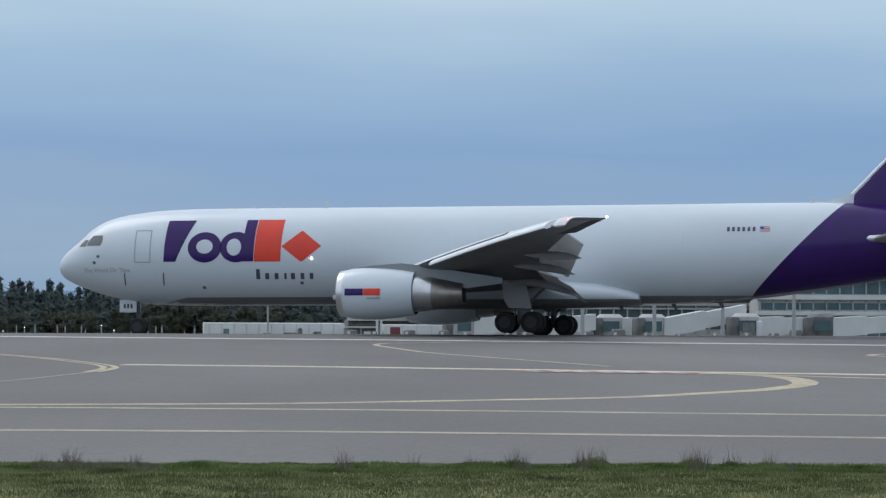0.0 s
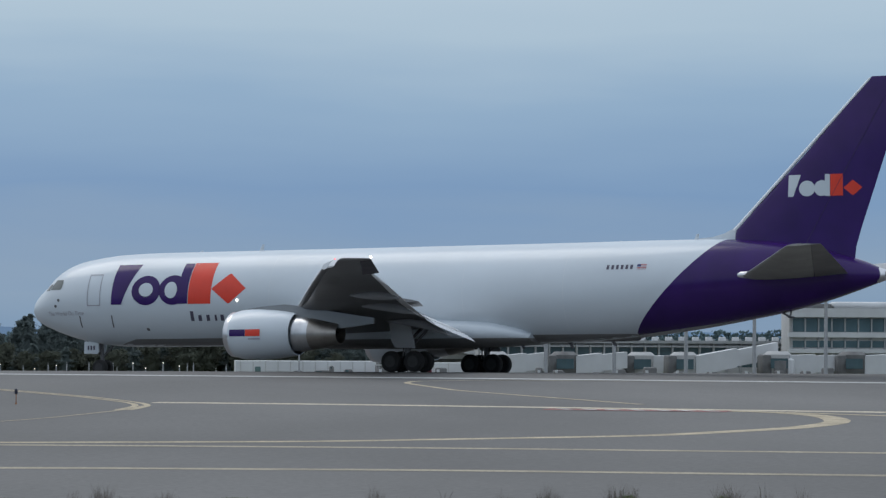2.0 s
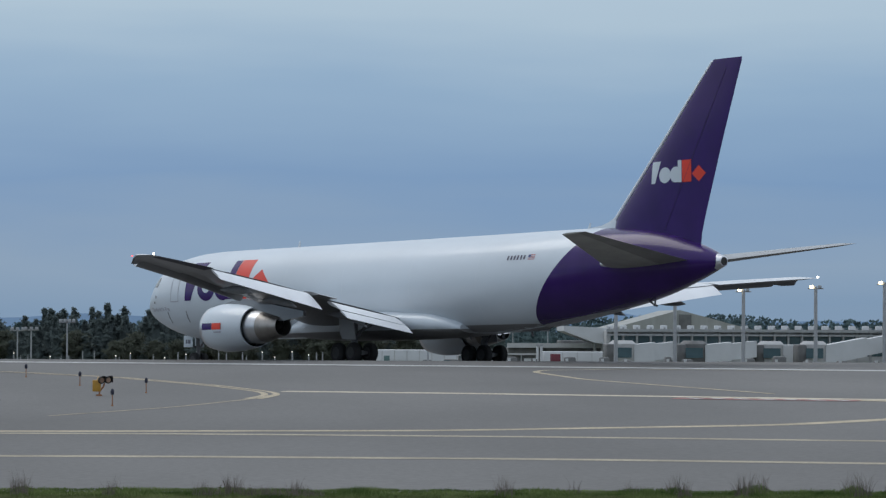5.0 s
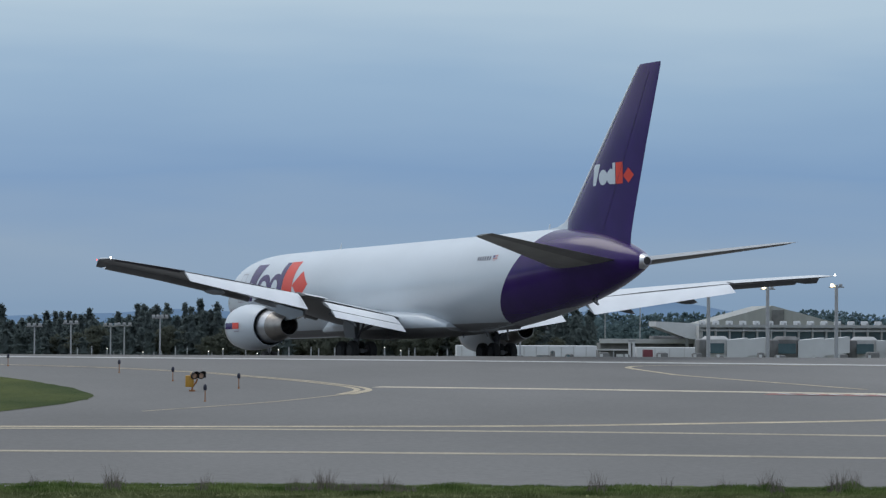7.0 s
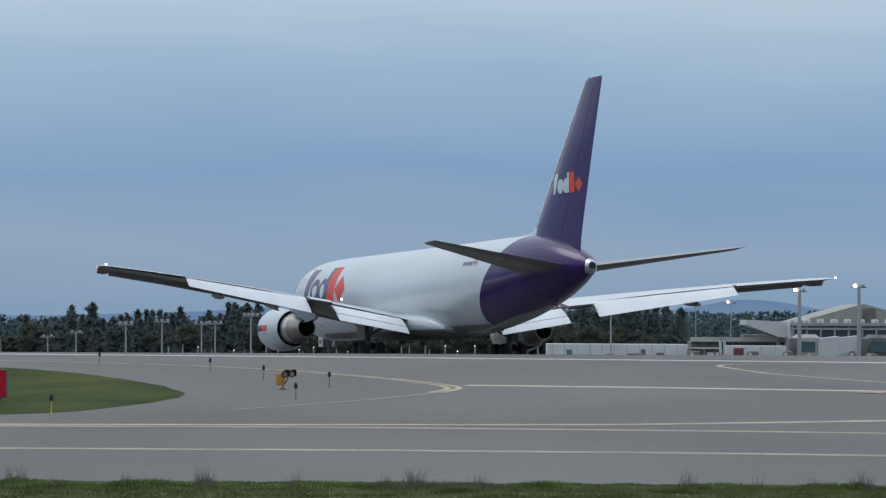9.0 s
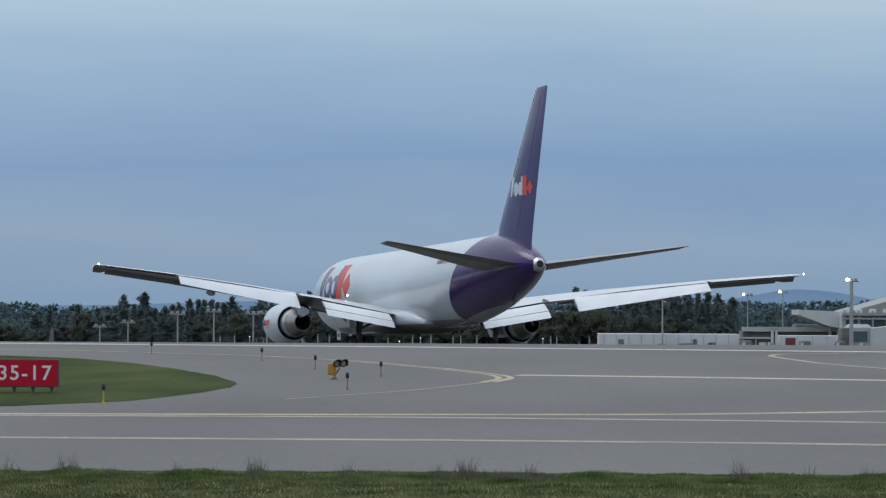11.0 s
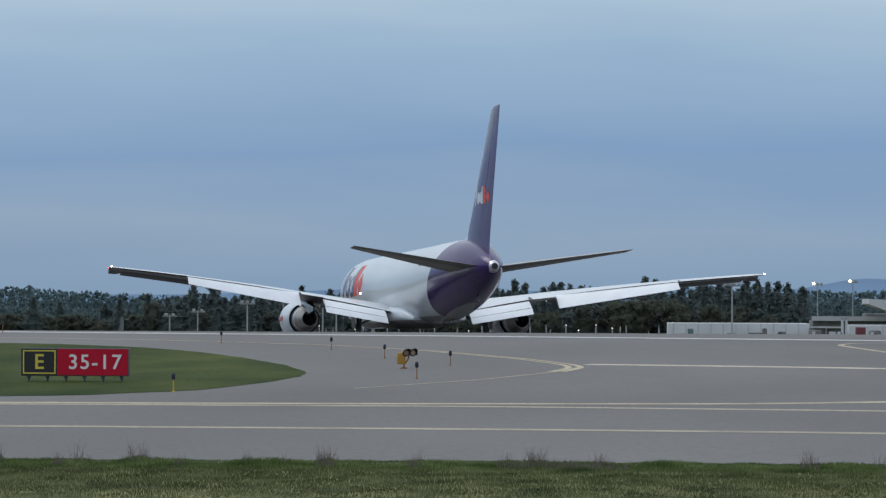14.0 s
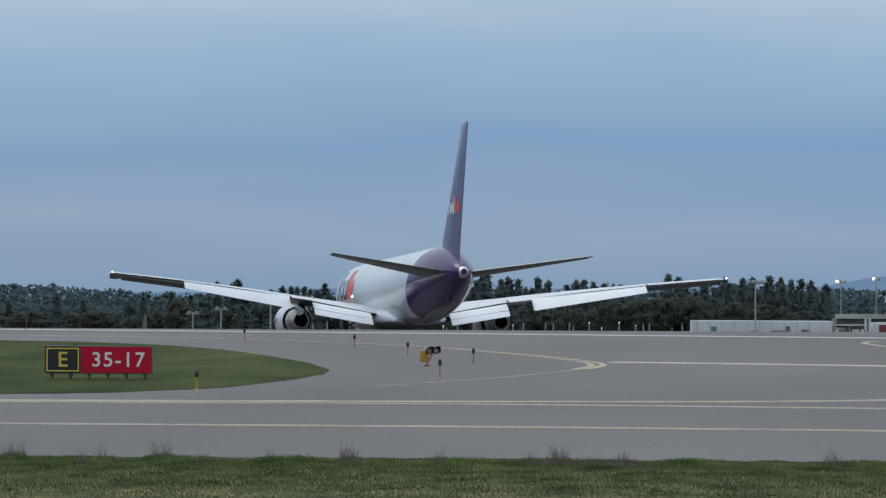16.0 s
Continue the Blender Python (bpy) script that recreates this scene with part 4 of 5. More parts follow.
for x0, x1, z0, z1 in ((-1.675, -0.62, 0.21, 0.25), (-1.675, -0.62, 0.93, 0.97), (-1.675, -1.635, 0.25, 0.93), (-0.66, -0.62, 0.25, 0.93)):
    bm = bmesh.new()
    boxed(bm, x0, x1, -0.15, -0.14, z0, z1)
    link("border_bar", bm, SIGNYELLOW, sign, smooth=False)
letters("legend", "E", 0.68, SIGNYELLOW, sign, -1.15, 0.575, -0.148)
letters("legend", "35-17", 0.66, SIGNWHITE, sign, 0.645, 0.575, -0.148)
for i in range(6):
    bm = bmesh.new()
    rod(bm, (-1.5 + 0.6 * i, 0, -0.1), (-1.5 + 0.6 * i, 0, 0.15), 0.035, sides=8)
    boxed(bm, -1.56 + 0.6 * i, -1.44 + 0.6 * i, -0.05, 0.05, 0.06, 0.13)
    link("leg", bm, FRAME, sign)
sign.location = (-16.30, 118.0, land(0, 118.0) + 0.05)

# red surface sign painted on the asphalt
ribbon("surface_sign_marking", [(14.4, 133.4), (20.8, 131.2)], 1.6, REDLINE, 0.026, "faded red and white painted surface sign on asphalt")
for i in range(7):
    x, y = 14.9 + 0.85 * i, 133.25 - 0.292 * i
    ribbon("surface_sign_marking", [(x, y + 0.5), (x + 0.35, y - 0.6)], 0.34, WHITELINE, 0.032, "faded white painted bar on red surface")

# grass island between the taxiways
ISLAND = [(-150, 93), (-60, 100.5), (-30, 103.3), (-17.3, 104.7), (-14.3, 106.4), (-11.5, 111.0), (-10.2, 117.8), (-9.5, 124.0), (-9.6, 128.5), (-11.0, 137.0), (-13.35, 146.6), (-16.2, 156.0), (-19.45, 163.5), (-24.2, 169.6), (-30, 172), (-60, 181), (-150, 199)]


def inside(x, y, poly):
    hit = False
    for (x0, y0), (x1, y1) in zip(poly, poly[1:] + poly[:1]):
        if (y0 > y) != (y1 > y) and x < (x1 - x0) * (y - y0) / (y1 - y0) + x0:
            hit = not hit
    return hit


bm = bmesh.new()
fine = []
for a, b in zip(ISLAND, ISLAND[1:] + ISLAND[:1]):
    n = max(1, int(math.hypot(b[0] - a[0], b[1] - a[1]) / 1.5))
    fine += [(a[0] + (b[0] - a[0]) * i / n, a[1] + (b[1] - a[1]) * i / n) for i in range(n)]
vs = [bm.verts.new((x + 0.12 * noise.noise((x, y, 0)), y + 0.5 * noise.noise((x * 0.6, y, 5)), land(x, y) + 0.022)) for x, y in fine]
bmesh.ops.triangle_fill(bm, edges=[bm.edges.new((vs[i], vs[(i + 1) % len(vs)])) for i in range(len(vs))], use_beauty=True)
for f in bm.faces:
    if f.normal.z < 0:
        f.normal_flip()
tagged(link("grass_island", bm, LAWN), "mown green grass island beside the taxiway", "grass", kind="structure")


def blades(name, rng, n, spot, height, width, mat, label):
    """Many grass blades in one mesh, a bent taper each."""
    v, f = [], []
    for _ in range(n):
        x, y = spot(rng)
        if x is None:
            continue
        z = land(x, y)
        h = height(rng, x, y)
        if h <= 0:
            continue
        a, b = rng.uniform(0, 6.28), rng.uniform(0.1, 0.55)
        w = width * rng.uniform(0.7, 1.3)
        lx, ly = math.cos(a) * h * b, math.sin(a) * h * b
        i = len(v)
        v += [(x - w, y, z), (x + w, y, z), (x + lx * 0.4 + w * 0.6, y + ly * 0.4, z + h * 0.6), (x + lx * 0.4 - w * 0.6, y + ly * 0.4, z + h * 0.6), (x + lx, y + ly, z + h)]
        f += [(i, i + 1, i + 2, i + 3), (i + 3, i + 2, i + 4)]
    me = bpy.data.meshes.new(name)
    me.from_pydata(v, [], f)
    me.materials.append(mat)
    return tagged(new(name, me), label, "grass", kind="stuff")


rng = random.Random(4)


def verge(r):
    x = r.uniform(-17, 21)
    edge = 72.15 - 0.0045 * (x + 3) ** 2 * 0.7 + 0.5 * noise.noise((x * 0.35, 0, 1)) + 0.25 * noise.noise((x * 1.7, 3, 1))
    return x, min(edge, 58 + (edge - 58) * math.sqrt(r.random()) if r.random() < 0.75 else edge - 1.6 * r.random() ** 2)


def tuft(x, y):
    return 0.15 * max(0.0, noise.noise((x * 0.6, y * 0.25, 7)) - 0.15) + 1.15 * max(0.0, noise.noise((x * 1.75, y * 0.4, 9)) - 0.26)


def edge_spot(r):
    x, y = verge(r)
    return x, y if y > 69.3 else 69.3 + (72.0 - 69.3) * r.random()


def edge_height(r, x, y):
    return r.uniform(0.02, 0.06) + r.uniform(0.0, 0.09) * max(0.0, 0.3 + noise.noise((x * 0.9, 0, 4))) + 0.30 * tuft(x, y) * r.uniform(0.3, 1.0)


blades("verge_grass", rng, 60000, edge_spot, edge_height, 0.007, BLADE, "green grass verge with taller tufts along the asphalt")
blades("mown_grass", rng, 110000, lambda r: (r.uniform(-17, 21), 58 + 12.2 * math.sqrt(r.random())), lambda r, x, y: r.uniform(0.02, 0.06) + 0.10 * tuft(x, y) * r.random(), 0.007, STRAW, "short patchy green and straw-coloured mown grass")
blades("seed_stalks", rng, 22000, lambda r: (lambda q: (q[0], max(q[1], 69.8)))(verge(r)), lambda r, x, y: (0.06 + min(0.46, 2.0 * tuft(x, y)) * r.random() if tuft(x, y) > 0.05 else 0.0), 0.003, SEEDHEAD, "thin dry seed stalks standing along the verge")


def island_spot(r):
    x, y = r.uniform(-34, -9), r.uniform(100, 174)
    return (x, y) if inside(x, y, ISLAND) else (None, None)


blades("island_grass", rng, 120000, island_spot, lambda r, x, y: r.uniform(0.01, 0.04), 0.010, LAWN, "short green grass on the island")

# ================= trees, hills =================
BARK = material("pine_bark", (0.05, 0.038, 0.03), 0.9, vary=0.25, scale=2)
# leaf colours lifted and greyed to hold the haze of distance
NEEDLES = material("hazed_pine_needles", (0.148, 0.181, 0.179), 0.95, vary=0.20, scale=0.15, island=0.06, spec=0.0)
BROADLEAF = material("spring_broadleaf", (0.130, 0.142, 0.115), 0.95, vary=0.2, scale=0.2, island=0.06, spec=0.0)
FOREST = material("hazed_far_forest", (0.115, 0.165, 0.172), 0.95, vary=0.22, scale=0.03, island=0.08, spec=0.0)
# air haze mixed into the hills' base colour as blue
HILL = material("hazed_far_hills", (0.150, 0.225, 0.325), 1.0, vary=0.08, scale=0.002, spec=0.0)


def thin_leaves(mat, share):
    """Leaves let part of the light through."""
    nt = mat.node_tree
    base = next(n for n in nt.nodes if n.type == "BSDF_PRINCIPLED")
    end = next(n for n in nt.nodes if n.type == "OUTPUT_MATERIAL")
    thin, mix = nt.nodes.new("ShaderNodeBsdfTranslucent"), nt.nodes.new("ShaderNodeMixShader")
    mix.inputs[0].default_value = share
    if base.inputs["Base Color"].is_linked:
        nt.links.new(base.inputs["Base Color"].links[0].from_socket, thin.inputs["Color"])
    nt.links.new(base.outputs[0], mix.inputs[1])
    nt.links.new(thin.outputs[0], mix.inputs[2])
    nt.links.new(mix.outputs[0], end.inputs["Surface"])


for mat in (NEEDLES, BROADLEAF, FOREST):
    thin_leaves(mat, 0.6)
K = 6504.0


def far(a, e, d):
    """A place d metres off, from its bearing and height in small units of the lens."""
    return d * a / K, d, 3.97 + d * e / K


def leaf(v, f, c, size, r, flat=0.5, face=None):
    n = Vector((r.uniform(-1, 1), r.uniform(-1, 1), r.uniform(-flat, 1)))
    if face:
        n = n * 0.55 + Vector(face)
    q = n.normalized().to_track_quat("Z", "Y")
    i = len(v)
    k = r.uniform(0.6, 1.2) * size
    for a in (0.0, 1.9, 3.4, 4.9):
        p = q @ Vector((k * math.cos(a) * r.uniform(0.7, 1.2), k * math.sin(a) * r.uniform(0.7, 1.2), k * 0.25 * r.uniform(-1, 1)))
        v.append(tuple(Vector(c) + p))
    f += [(i, i + 1, i + 2), (i, i + 2, i + 3)]


def tree(seed, h, spread, mat, name="pine_tree", label="", conifer=True):
    r = random.Random(seed)
    root = new(name)
    bm = bmesh.new()
    pts = [(0, 0, 0)]
    for i in range(1, 6):
        pts.append((r.uniform(-0.12, 0.12) * i * 0.4, r.uniform(-0.1, 0.1) * i * 0.4, h * i / 5.2))
    for i in range(5):
        rod(bm, pts[i], pts[i + 1], 0.30 * (1 - i / 5.5), 0.30 * (1 - (i + 1) / 5.5), 8)
    v, f = [], []
    z = h * (0.22 if conifer else 0.25)
    while z < h:
        u = (z - h * 0.2) / (h * 0.8)
        reach = spread * ((1.04 - u) ** 0.62 * (0.80 + 0.30 * math.sin(u * 17 + seed)) if conifer else math.sqrt(max(0.05, 1 - (2 * u - 0.9) ** 2))) * r.uniform(0.55, 1.2)
        for _ in range(r.randint(3, 6)):
            a = r.uniform(0, 6.283)
            ln = reach * r.uniform(0.6, 1.15)
            tip = (ln * math.cos(a), ln * math.sin(a), z + ln * (0.18 if conifer else 0.5))
            if ln > 0.8:
                rod(bm, (0, 0, z), tip, 0.05, 0.015, 4, False)
            m = max(5, int(ln * 19))
            for j in range(3):
                leaf(v, f, (tip[0] * 0.28 * j, tip[1] * 0.28 * j, z + (tip[2] - z) * 0.28 * j - 0.1), 0.62 - 0.1 * j, r)
            for j in range(m):
                t = 0.25 + 0.8 * (j + r.random()) / m
                c = (tip[0] * t + r.gauss(0, 0.22), tip[1] * t + r.gauss(0, 0.22), z + (tip[2] - z) * t + r.gauss(0, 0.17))
                leaf(v, f, c, 0.23 if conifer else 0.22, r, face=(math.cos(a) * 0.8, math.sin(a) * 0.8, 0.5))
        z += h * (0.035 if conifer else 0.05) * r.uniform(0.6, 1.3)
    # inner mass of the crown, uneven
    base, n, levels = len(v), 9, 9
    for i in range(levels):
        u = i / (levels - 1)
        rad = spread * 0.62 * ((1.02 - u) ** 0.7 if conifer else math.sqrt(max(0.02, 1 - (2 * u - 0.9) ** 2)))
        for k in range(n):
            q = rad * r.uniform(0.65, 1.15)
            v.append((q * math.cos(6.28319 * k / n), q * math.sin(6.28319 * k / n), h * (0.2 + 0.76 * u) + r.uniform(-0.25, 0.25)))
    for i in range(levels - 1):
        for k in range(n):
            a, b = base + i * n + k, base + i * n + (k + 1) % n
            f += [(a, b, b + n), (a, b + n, a + n)]
    for _ in range(14):
        leaf(v, f, (r.gauss(0, 0.12), r.gauss(0, 0.12), h * r.uniform(0.93, 1.02)), 0.22, r)
    link("trunk", bm, BARK, root)
    me = bpy.data.meshes.new("crown")
    me.from_pydata(v, [], f)
    me.materials.append(mat)
    crown = new("crown", me)
    crown.parent = root
    return tagged(root, label, "tree", "tree line behind the airfield")


PINES = [tree(10 + i, 12.0, 2.9 + 0.35 * (i % 3), NEEDLES, label="tall pine with an uneven crown, its dark green lifted by painted haze") for i in range(8)]
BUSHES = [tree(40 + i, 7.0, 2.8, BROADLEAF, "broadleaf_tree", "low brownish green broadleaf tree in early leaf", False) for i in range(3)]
BASE = land(0, 700)


def plant(kinds, a, top, d, r, placed):
    x, y, z = far(a, top, d)
    src = kinds[r.randrange(len(kinds))]
    h = 12.0 if kinds is PINES else 7.0
    k = (z - BASE) / h
    m = Matrix.Translation((x, y, BASE)) @ Matrix.Rotation(r.uniform(0, 6.28), 4, "Z") @ Matrix.Diagonal((max(0.8, k), max(0.8, k), k, 1))
    if src.name in placed:
        o = copy_thing(src, m)
    else:
        placed.add(src.name)
        o = src
    o.matrix_basis = m


r = random.Random(8)
placed = set()


def top_line(a):
    """Height of the tree tops along the line, by bearing."""
    if a < -700:
        return -6
    if a < -420:
        return 12
    if a < 170 and a > -420:
        return 24
    return 24


a = -760.0
while a < 398:
    gap = 28 < a < 105
    step = r.uniform(9, 19)
    if not gap:
        t = top_line(a) + r.choice((-22, -15, -8, -3, 0, 4, 8)) + r.uniform(-4, 4)
        plant(PINES, a, t, 690 + r.uniform(0, 25), r, placed)
        plant(PINES, a + r.uniform(-8, 8), t - r.uniform(10, 26), 680 + r.uniform(-12, 5), r, placed)
    a += step
for a in range(-1130, -700, 13):
    plant(PINES, a + r.uniform(-6, 6), r.choice((-44, -40, -36, -32, -28, -12)) + r.uniform(-4, 4), 700 + r.uniform(-8, 20), r, placed)
    plant(BUSHES, a + r.uniform(-6, 6), r.uniform(-48, -32), 680 + r.uniform(-8, 8), r, placed)
for a in range(-760, 396, 17):
    plant(BUSHES if r.random() < 0.4 else PINES, a + r.uniform(-6, 6), r.uniform(-34, -14), 664 + r.uniform(-8, 4), r, placed)
for a in (60, 84, 101, 120, 140, 158):
    plant(BUSHES, a, r.uniform(-14, -6), 660 + r.uniform(-5, 5), r, placed)
for a, t in ((-975, -2), (-820, -6), (-770, 2), (-1085, -12)):
    plant(PINES, a, t, 670, r, placed)

# far woods: one mass of many small crowns on rising land
v, f = [], []
r = random.Random(21)
for row in range(11):
    for i in range(540):
        a = -1700 + i * 6.4 + r.uniform(-3, 3)
        d = 1290 + row * 20
        bump = (1 if a < 200 else 10) + 5 * math.sin(a * 0.0041 + 1.0) + 3 * math.sin(a * 0.013) + 14 * math.exp(-((a - 800) / 120) ** 2) + 13 * smoothstep(-820, -1030, a)
        e = bump - 80 + row * 8 + r.uniform(-6, 4)
        x, y, z = far(a, e, d)
        for k in range(16):
            leaf(v, f, (x + r.gauss(0, 0.8), y + r.gauss(0, 0.8), z - abs(r.gauss(0, 2.0)) + 0.3), 0.85, r)
me = bpy.data.meshes.new("far_woods")
me.from_pydata(v, [], f)
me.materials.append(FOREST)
tagged(new("far_woods", me), "distant dark green woods on a low rise, haze put into their colour", "woods", kind="stuff")
# the rise that carries them, and hills painted in blue haze behind
bm = bmesh.new()
rings = []
for d, drop in ((1180, -95), (1290, -88), (1490, -10), (1560, -8), (1900, -60)):
    rings.append([far(a, drop + 5 * math.sin(a * 0.0041 + 1.0) - 4, d) for a in range(-2200, 2201, 40)])
skin(bm, rings, closed=False, cap=False)
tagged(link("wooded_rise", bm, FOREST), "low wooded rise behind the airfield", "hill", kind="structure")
bm = bmesh.new()
rings = []
for d, k in ((3900, -1.0), (4200, 0.4), (4400, 1.0), (4700, 0.2)):
    ring = []
    for a in range(-2600, 2601, 20):
        e = 9 - 7 * smoothstep(-480, -740, a) + 27 * math.exp(-((a - 515) / 120) ** 2) + 12 * math.exp(-((a - 120) / 160) ** 2) + 9 * math.exp(-((a + 330) / 110) ** 2) + 2.5 * noise.noise((a * 0.012, 0, 2)) + 12 * math.exp(-((a - 1500) / 300) ** 2)
        ring.append(far(a, e * k if k > 0 else -40, d))
    rings.append(ring)
skin(bm, rings, closed=False, cap=False)
tagged(link("distant_hills", bm, HILL), "distant hills along the horizon, coloured with blue painted haze", "hill", kind="structure")

# ================= masts and terminal =================
GALV = material("galvanised_steel", (0.32, 0.33, 0.34), 0.7, metal=0.1, vary=0.1, scale=2)
BRIDGE = material("pale_grey_bridge_cladding", (0.52, 0.53, 0.54), 0.55, vary=0.10, scale=0.3)
CONCRETE = material("pale_concrete", (0.43, 0.43, 0.43), 0.8, vary=0.12, scale=0.3, fine=0.06, fine_scale=3)
DARKGLASS = material("dark_terminal_glass", (0.065, 0.110, 0.125), 0.12, vary=0.3, scale=0.3)
EQUIP = material("dark_equipment_grey", (0.13, 0.13, 0.13), 0.7, vary=0.3, scale=0.8)
MAROON = material("maroon_panel", (0.13, 0.02, 0.03), 0.6, vary=0.1)
BEIGE = material("beige_metal_roof", (0.31, 0.315, 0.30), 0.7, vary=0.12, scale=0.2, stretch=(4, 1, 1))
LAMPFAR = material("lit_mast_lamp", (1.0, 0.80, 0.45), 0.4, emit=5.0, vary=0.0)
LAMPDOT = material("lit_small_lamp", (1.0, 0.96, 0.86), 0.4, emit=1.0, vary=0.0)


def mast(a, top, d, heads=4, lit=0, thick=0.11, name="light_mast"):
    x, y, z = far(a, top, d)
    g = land(x, y)
    root = new(name)
    bm = bmesh.new()
    rod(bm, (0, 0, -0.2), (0, 0, z - g), thick, thick * 0.7, 10)
    link("pole", bm, GALV, root)
    bm = bmesh.new()
    rod(bm, (-0.9, 0, z - g - 0.25), (0.9, 0, z - g - 0.25), 0.07, sides=8)
    link("crossarm", bm, GALV, root)
    for i in range(heads):
        u = -0.95 + 1.9 * (i + 0.5) / heads
        bm = bmesh.new()
        boxed(bm, u - 0.19, u + 0.19, -0.2, 0.15, z - g - 0.24, z - g + 0.12, 0.06)
        link("floodlight", bm, LAMPFAR if i < lit else GALV, root)
    root.location = (x, y, g)
    return tagged(root, "lit steel floodlight mast" if lit else "grey steel floodlight mast with unlit heads", "light mast", "apron light masts")


for a, t, d, h, lit in ((-593, -10, 420, 3, 0), (-529, -5, 420, 3, 0), (-459, -9, 430, 3, 0), (-435, -8, 430, 3, 0), (-372, 6, 410, 4, 0), (-731, -33, 470, 2, 0), (-681, -25, 460, 2, 0), (264, 26, 400, 4, 0), (414, 27, 600, 3, 1), (476, 32, 600, 2, 1)):
    mast(a, t, d, h, lit)
for a, t, lit in ((597, 54, 1), (702, 62, 1), (824, 66, 1), (953, 72, 1), (1076, 80, 1), (1205, 86, 1)):
    mast(a, t, 425, 2, lit, 0.27)


def low_lamp(a, e, d, lit):
    x, y, z = far(a, e, d)
    g = land(x, y)
    root = new("apron_post_lamp")
    bm = bmesh.new()
    rod(bm, (0, 0, -0.2), (0, 0, z - g), 0.07, sides=6)
    link("post", bm, GALV, root)
    bm = bmesh.new()
    bmesh.ops.create_uvsphere(bm, u_segments=8, v_segments=5, radius=0.065)
    bmesh.ops.translate(bm, verts=bm.verts, vec=(0.0, 0, z - g + 0.12))
    link("lamp_head", bm, LAMPDOT if lit else GALV, root)
    root.location = (x, y, g)
    tagged(root, "short post with a small white lamp", "lamp", "apron post lamps")


r = random.Random(5)
for i in range(30):
    low_lamp(-520 + i * 22.5 + r.uniform(-11, 11), r.uniform(-62, -50), 430 + r.uniform(-15, 15), r.random() < 0.35)


def block(name, label, category, mat, a0, a1, e0, e1, d, deep, parts=(), grounded=True, bevel=0.06):
    """A building or box by its bearings and heights; parts: (name, material, a0, a1, e0, e1, proud)."""
    x0, _, zt = far(a0, e1, d)
    x1, zb = far(a1, e0, d)[0], far(a1, e0, d)[2]
    g = land(x0, d) if grounded else zb
    root = new(name)
    bm = bmesh.new()
    boxed(bm, 0, x1 - x0, 0, deep, (0 if grounded else 0), zt - g, bevel)
    link("body", bm, mat, root)
    for nm, pm, b0, b1, f0, f1, proud in parts:
        bm = bmesh.new()
        u0, u1 = d * b0 / K - x0, d * b1 / K - x0
        boxed(bm, u0, u1, -proud, 0.05, far(0, f0, d)[2] - g, far(0, f1, d)[2] - g)
        link(nm, bm, pm, root, smooth=False)
    root.location = (x0, d, g)
    return tagged(root, label, category)


# long low white wall with sheds
seg = []
for i in range(11):
    seg.append(("panel_joint", CONCRETE, 160 + 22 * i, 161.5 + 22 * i, -66, -45, 0.04))
seg += [("door", material("green_door", (0.10, 0.17, 0.17), 0.6), 186, 196, -66, -54, 0.05)]
block("low_building", "long low white apron building with panel joints", "building", BRIDGE, 152, 400, -66, -44, 452, 8, seg)
for a, w, h in ((255, 16, -61), (292, 26, -60), (345, 14, -58), (318, 8, -52)):
    block("service_vehicle", "dark grey ground service vehicle beside the apron", "vehicle", EQUIP, a, a + w, -70, h, 444, 2.2, [("cab_window", DARKGLASS, a + 1, a + w * 0.45, h - 5, h - 1.5, 0.05)], bevel=0.25)

# concourse: two storeys of dark window bays between pale beams and posts
parts = []
for i in range(29):
    a = 585 + 24.5 * i
    parts.append(("window", DARKGLASS, a + 2.5, a + 22.5, -31, -15, 0.06))
    parts.append(("window", DARKGLASS, a + 2.5, a + 22.5, -52, -39, 0.06))
    parts.append(("post", GALV, a - 1.4, a + 1.4, -75, -2, 0.7))
parts += [("roof_beam", GALV, 580, 1300, -10, -5, 0.9), ("roof_beam", GALV, 580, 1300, -17, -14, 0.8), ("floor_beam", BRIDGE, 580, 1300, -38, -32, 0.5)]
concourse = block("terminal_concourse", "long grey airport concourse with dark window bays and beams", "building", CONCRETE, 580, 1300, -75, -8, 470, 22, parts)
for i in range(30):
    x, y, z = far(586 + 24 * i, -6, 471.5)
    bm = bmesh.new()
    boxed(bm, -0.42, 0.42, -0.35, 0.5, -0.35, 0.35, 0.1)
    o = tagged(link("roof_light", bm, BRIDGE), "small white hooded roof light on the concourse", "roof light", "roof lights")
    o.location = (x, y, z + 0.2)
# terminal head at the end of the concourse
parts = [("roof_slab", BRIDGE, 1130, 1520, 38, 54, 0.8), ("glass_band", DARKGLASS, 1142, 1500, 12, 36, 0.08), ("floor_beam", BRIDGE, 1136, 1510, 2, 11, 0.6), ("glass_band", DARKGLASS, 1142, 1500, -16, -4, 0.1), ("floor_beam", BRIDGE, 1136, 1510, -26, -19, 0.7), ("glass_band", DARKGLASS, 1216, 1500, -75, -28, 0.1)]
for i in range(16):
    parts.append(("mullion", GALV, 1142 + 24 * i, 1144.5 + 24 * i, -75, 38, 0.3))
block("terminal_building", "pale terminal with blue-green glass bands", "building", CONCRETE, 1139, 1520, -75, 52, 460, 6, parts)
block("roof_unit", "dark flat roof plant on the terminal", "roof plant", EQUIP, 1150, 1215, 52, 62, 461, 4, (), False)
block("roof_unit", "white domed roof plant on the terminal", "roof plant", BRIDGE, 1217, 1330, 52, 66, 461, 4, (), False, 0.6)
# gabled hangar behind
bm = bmesh.new()
D = 560
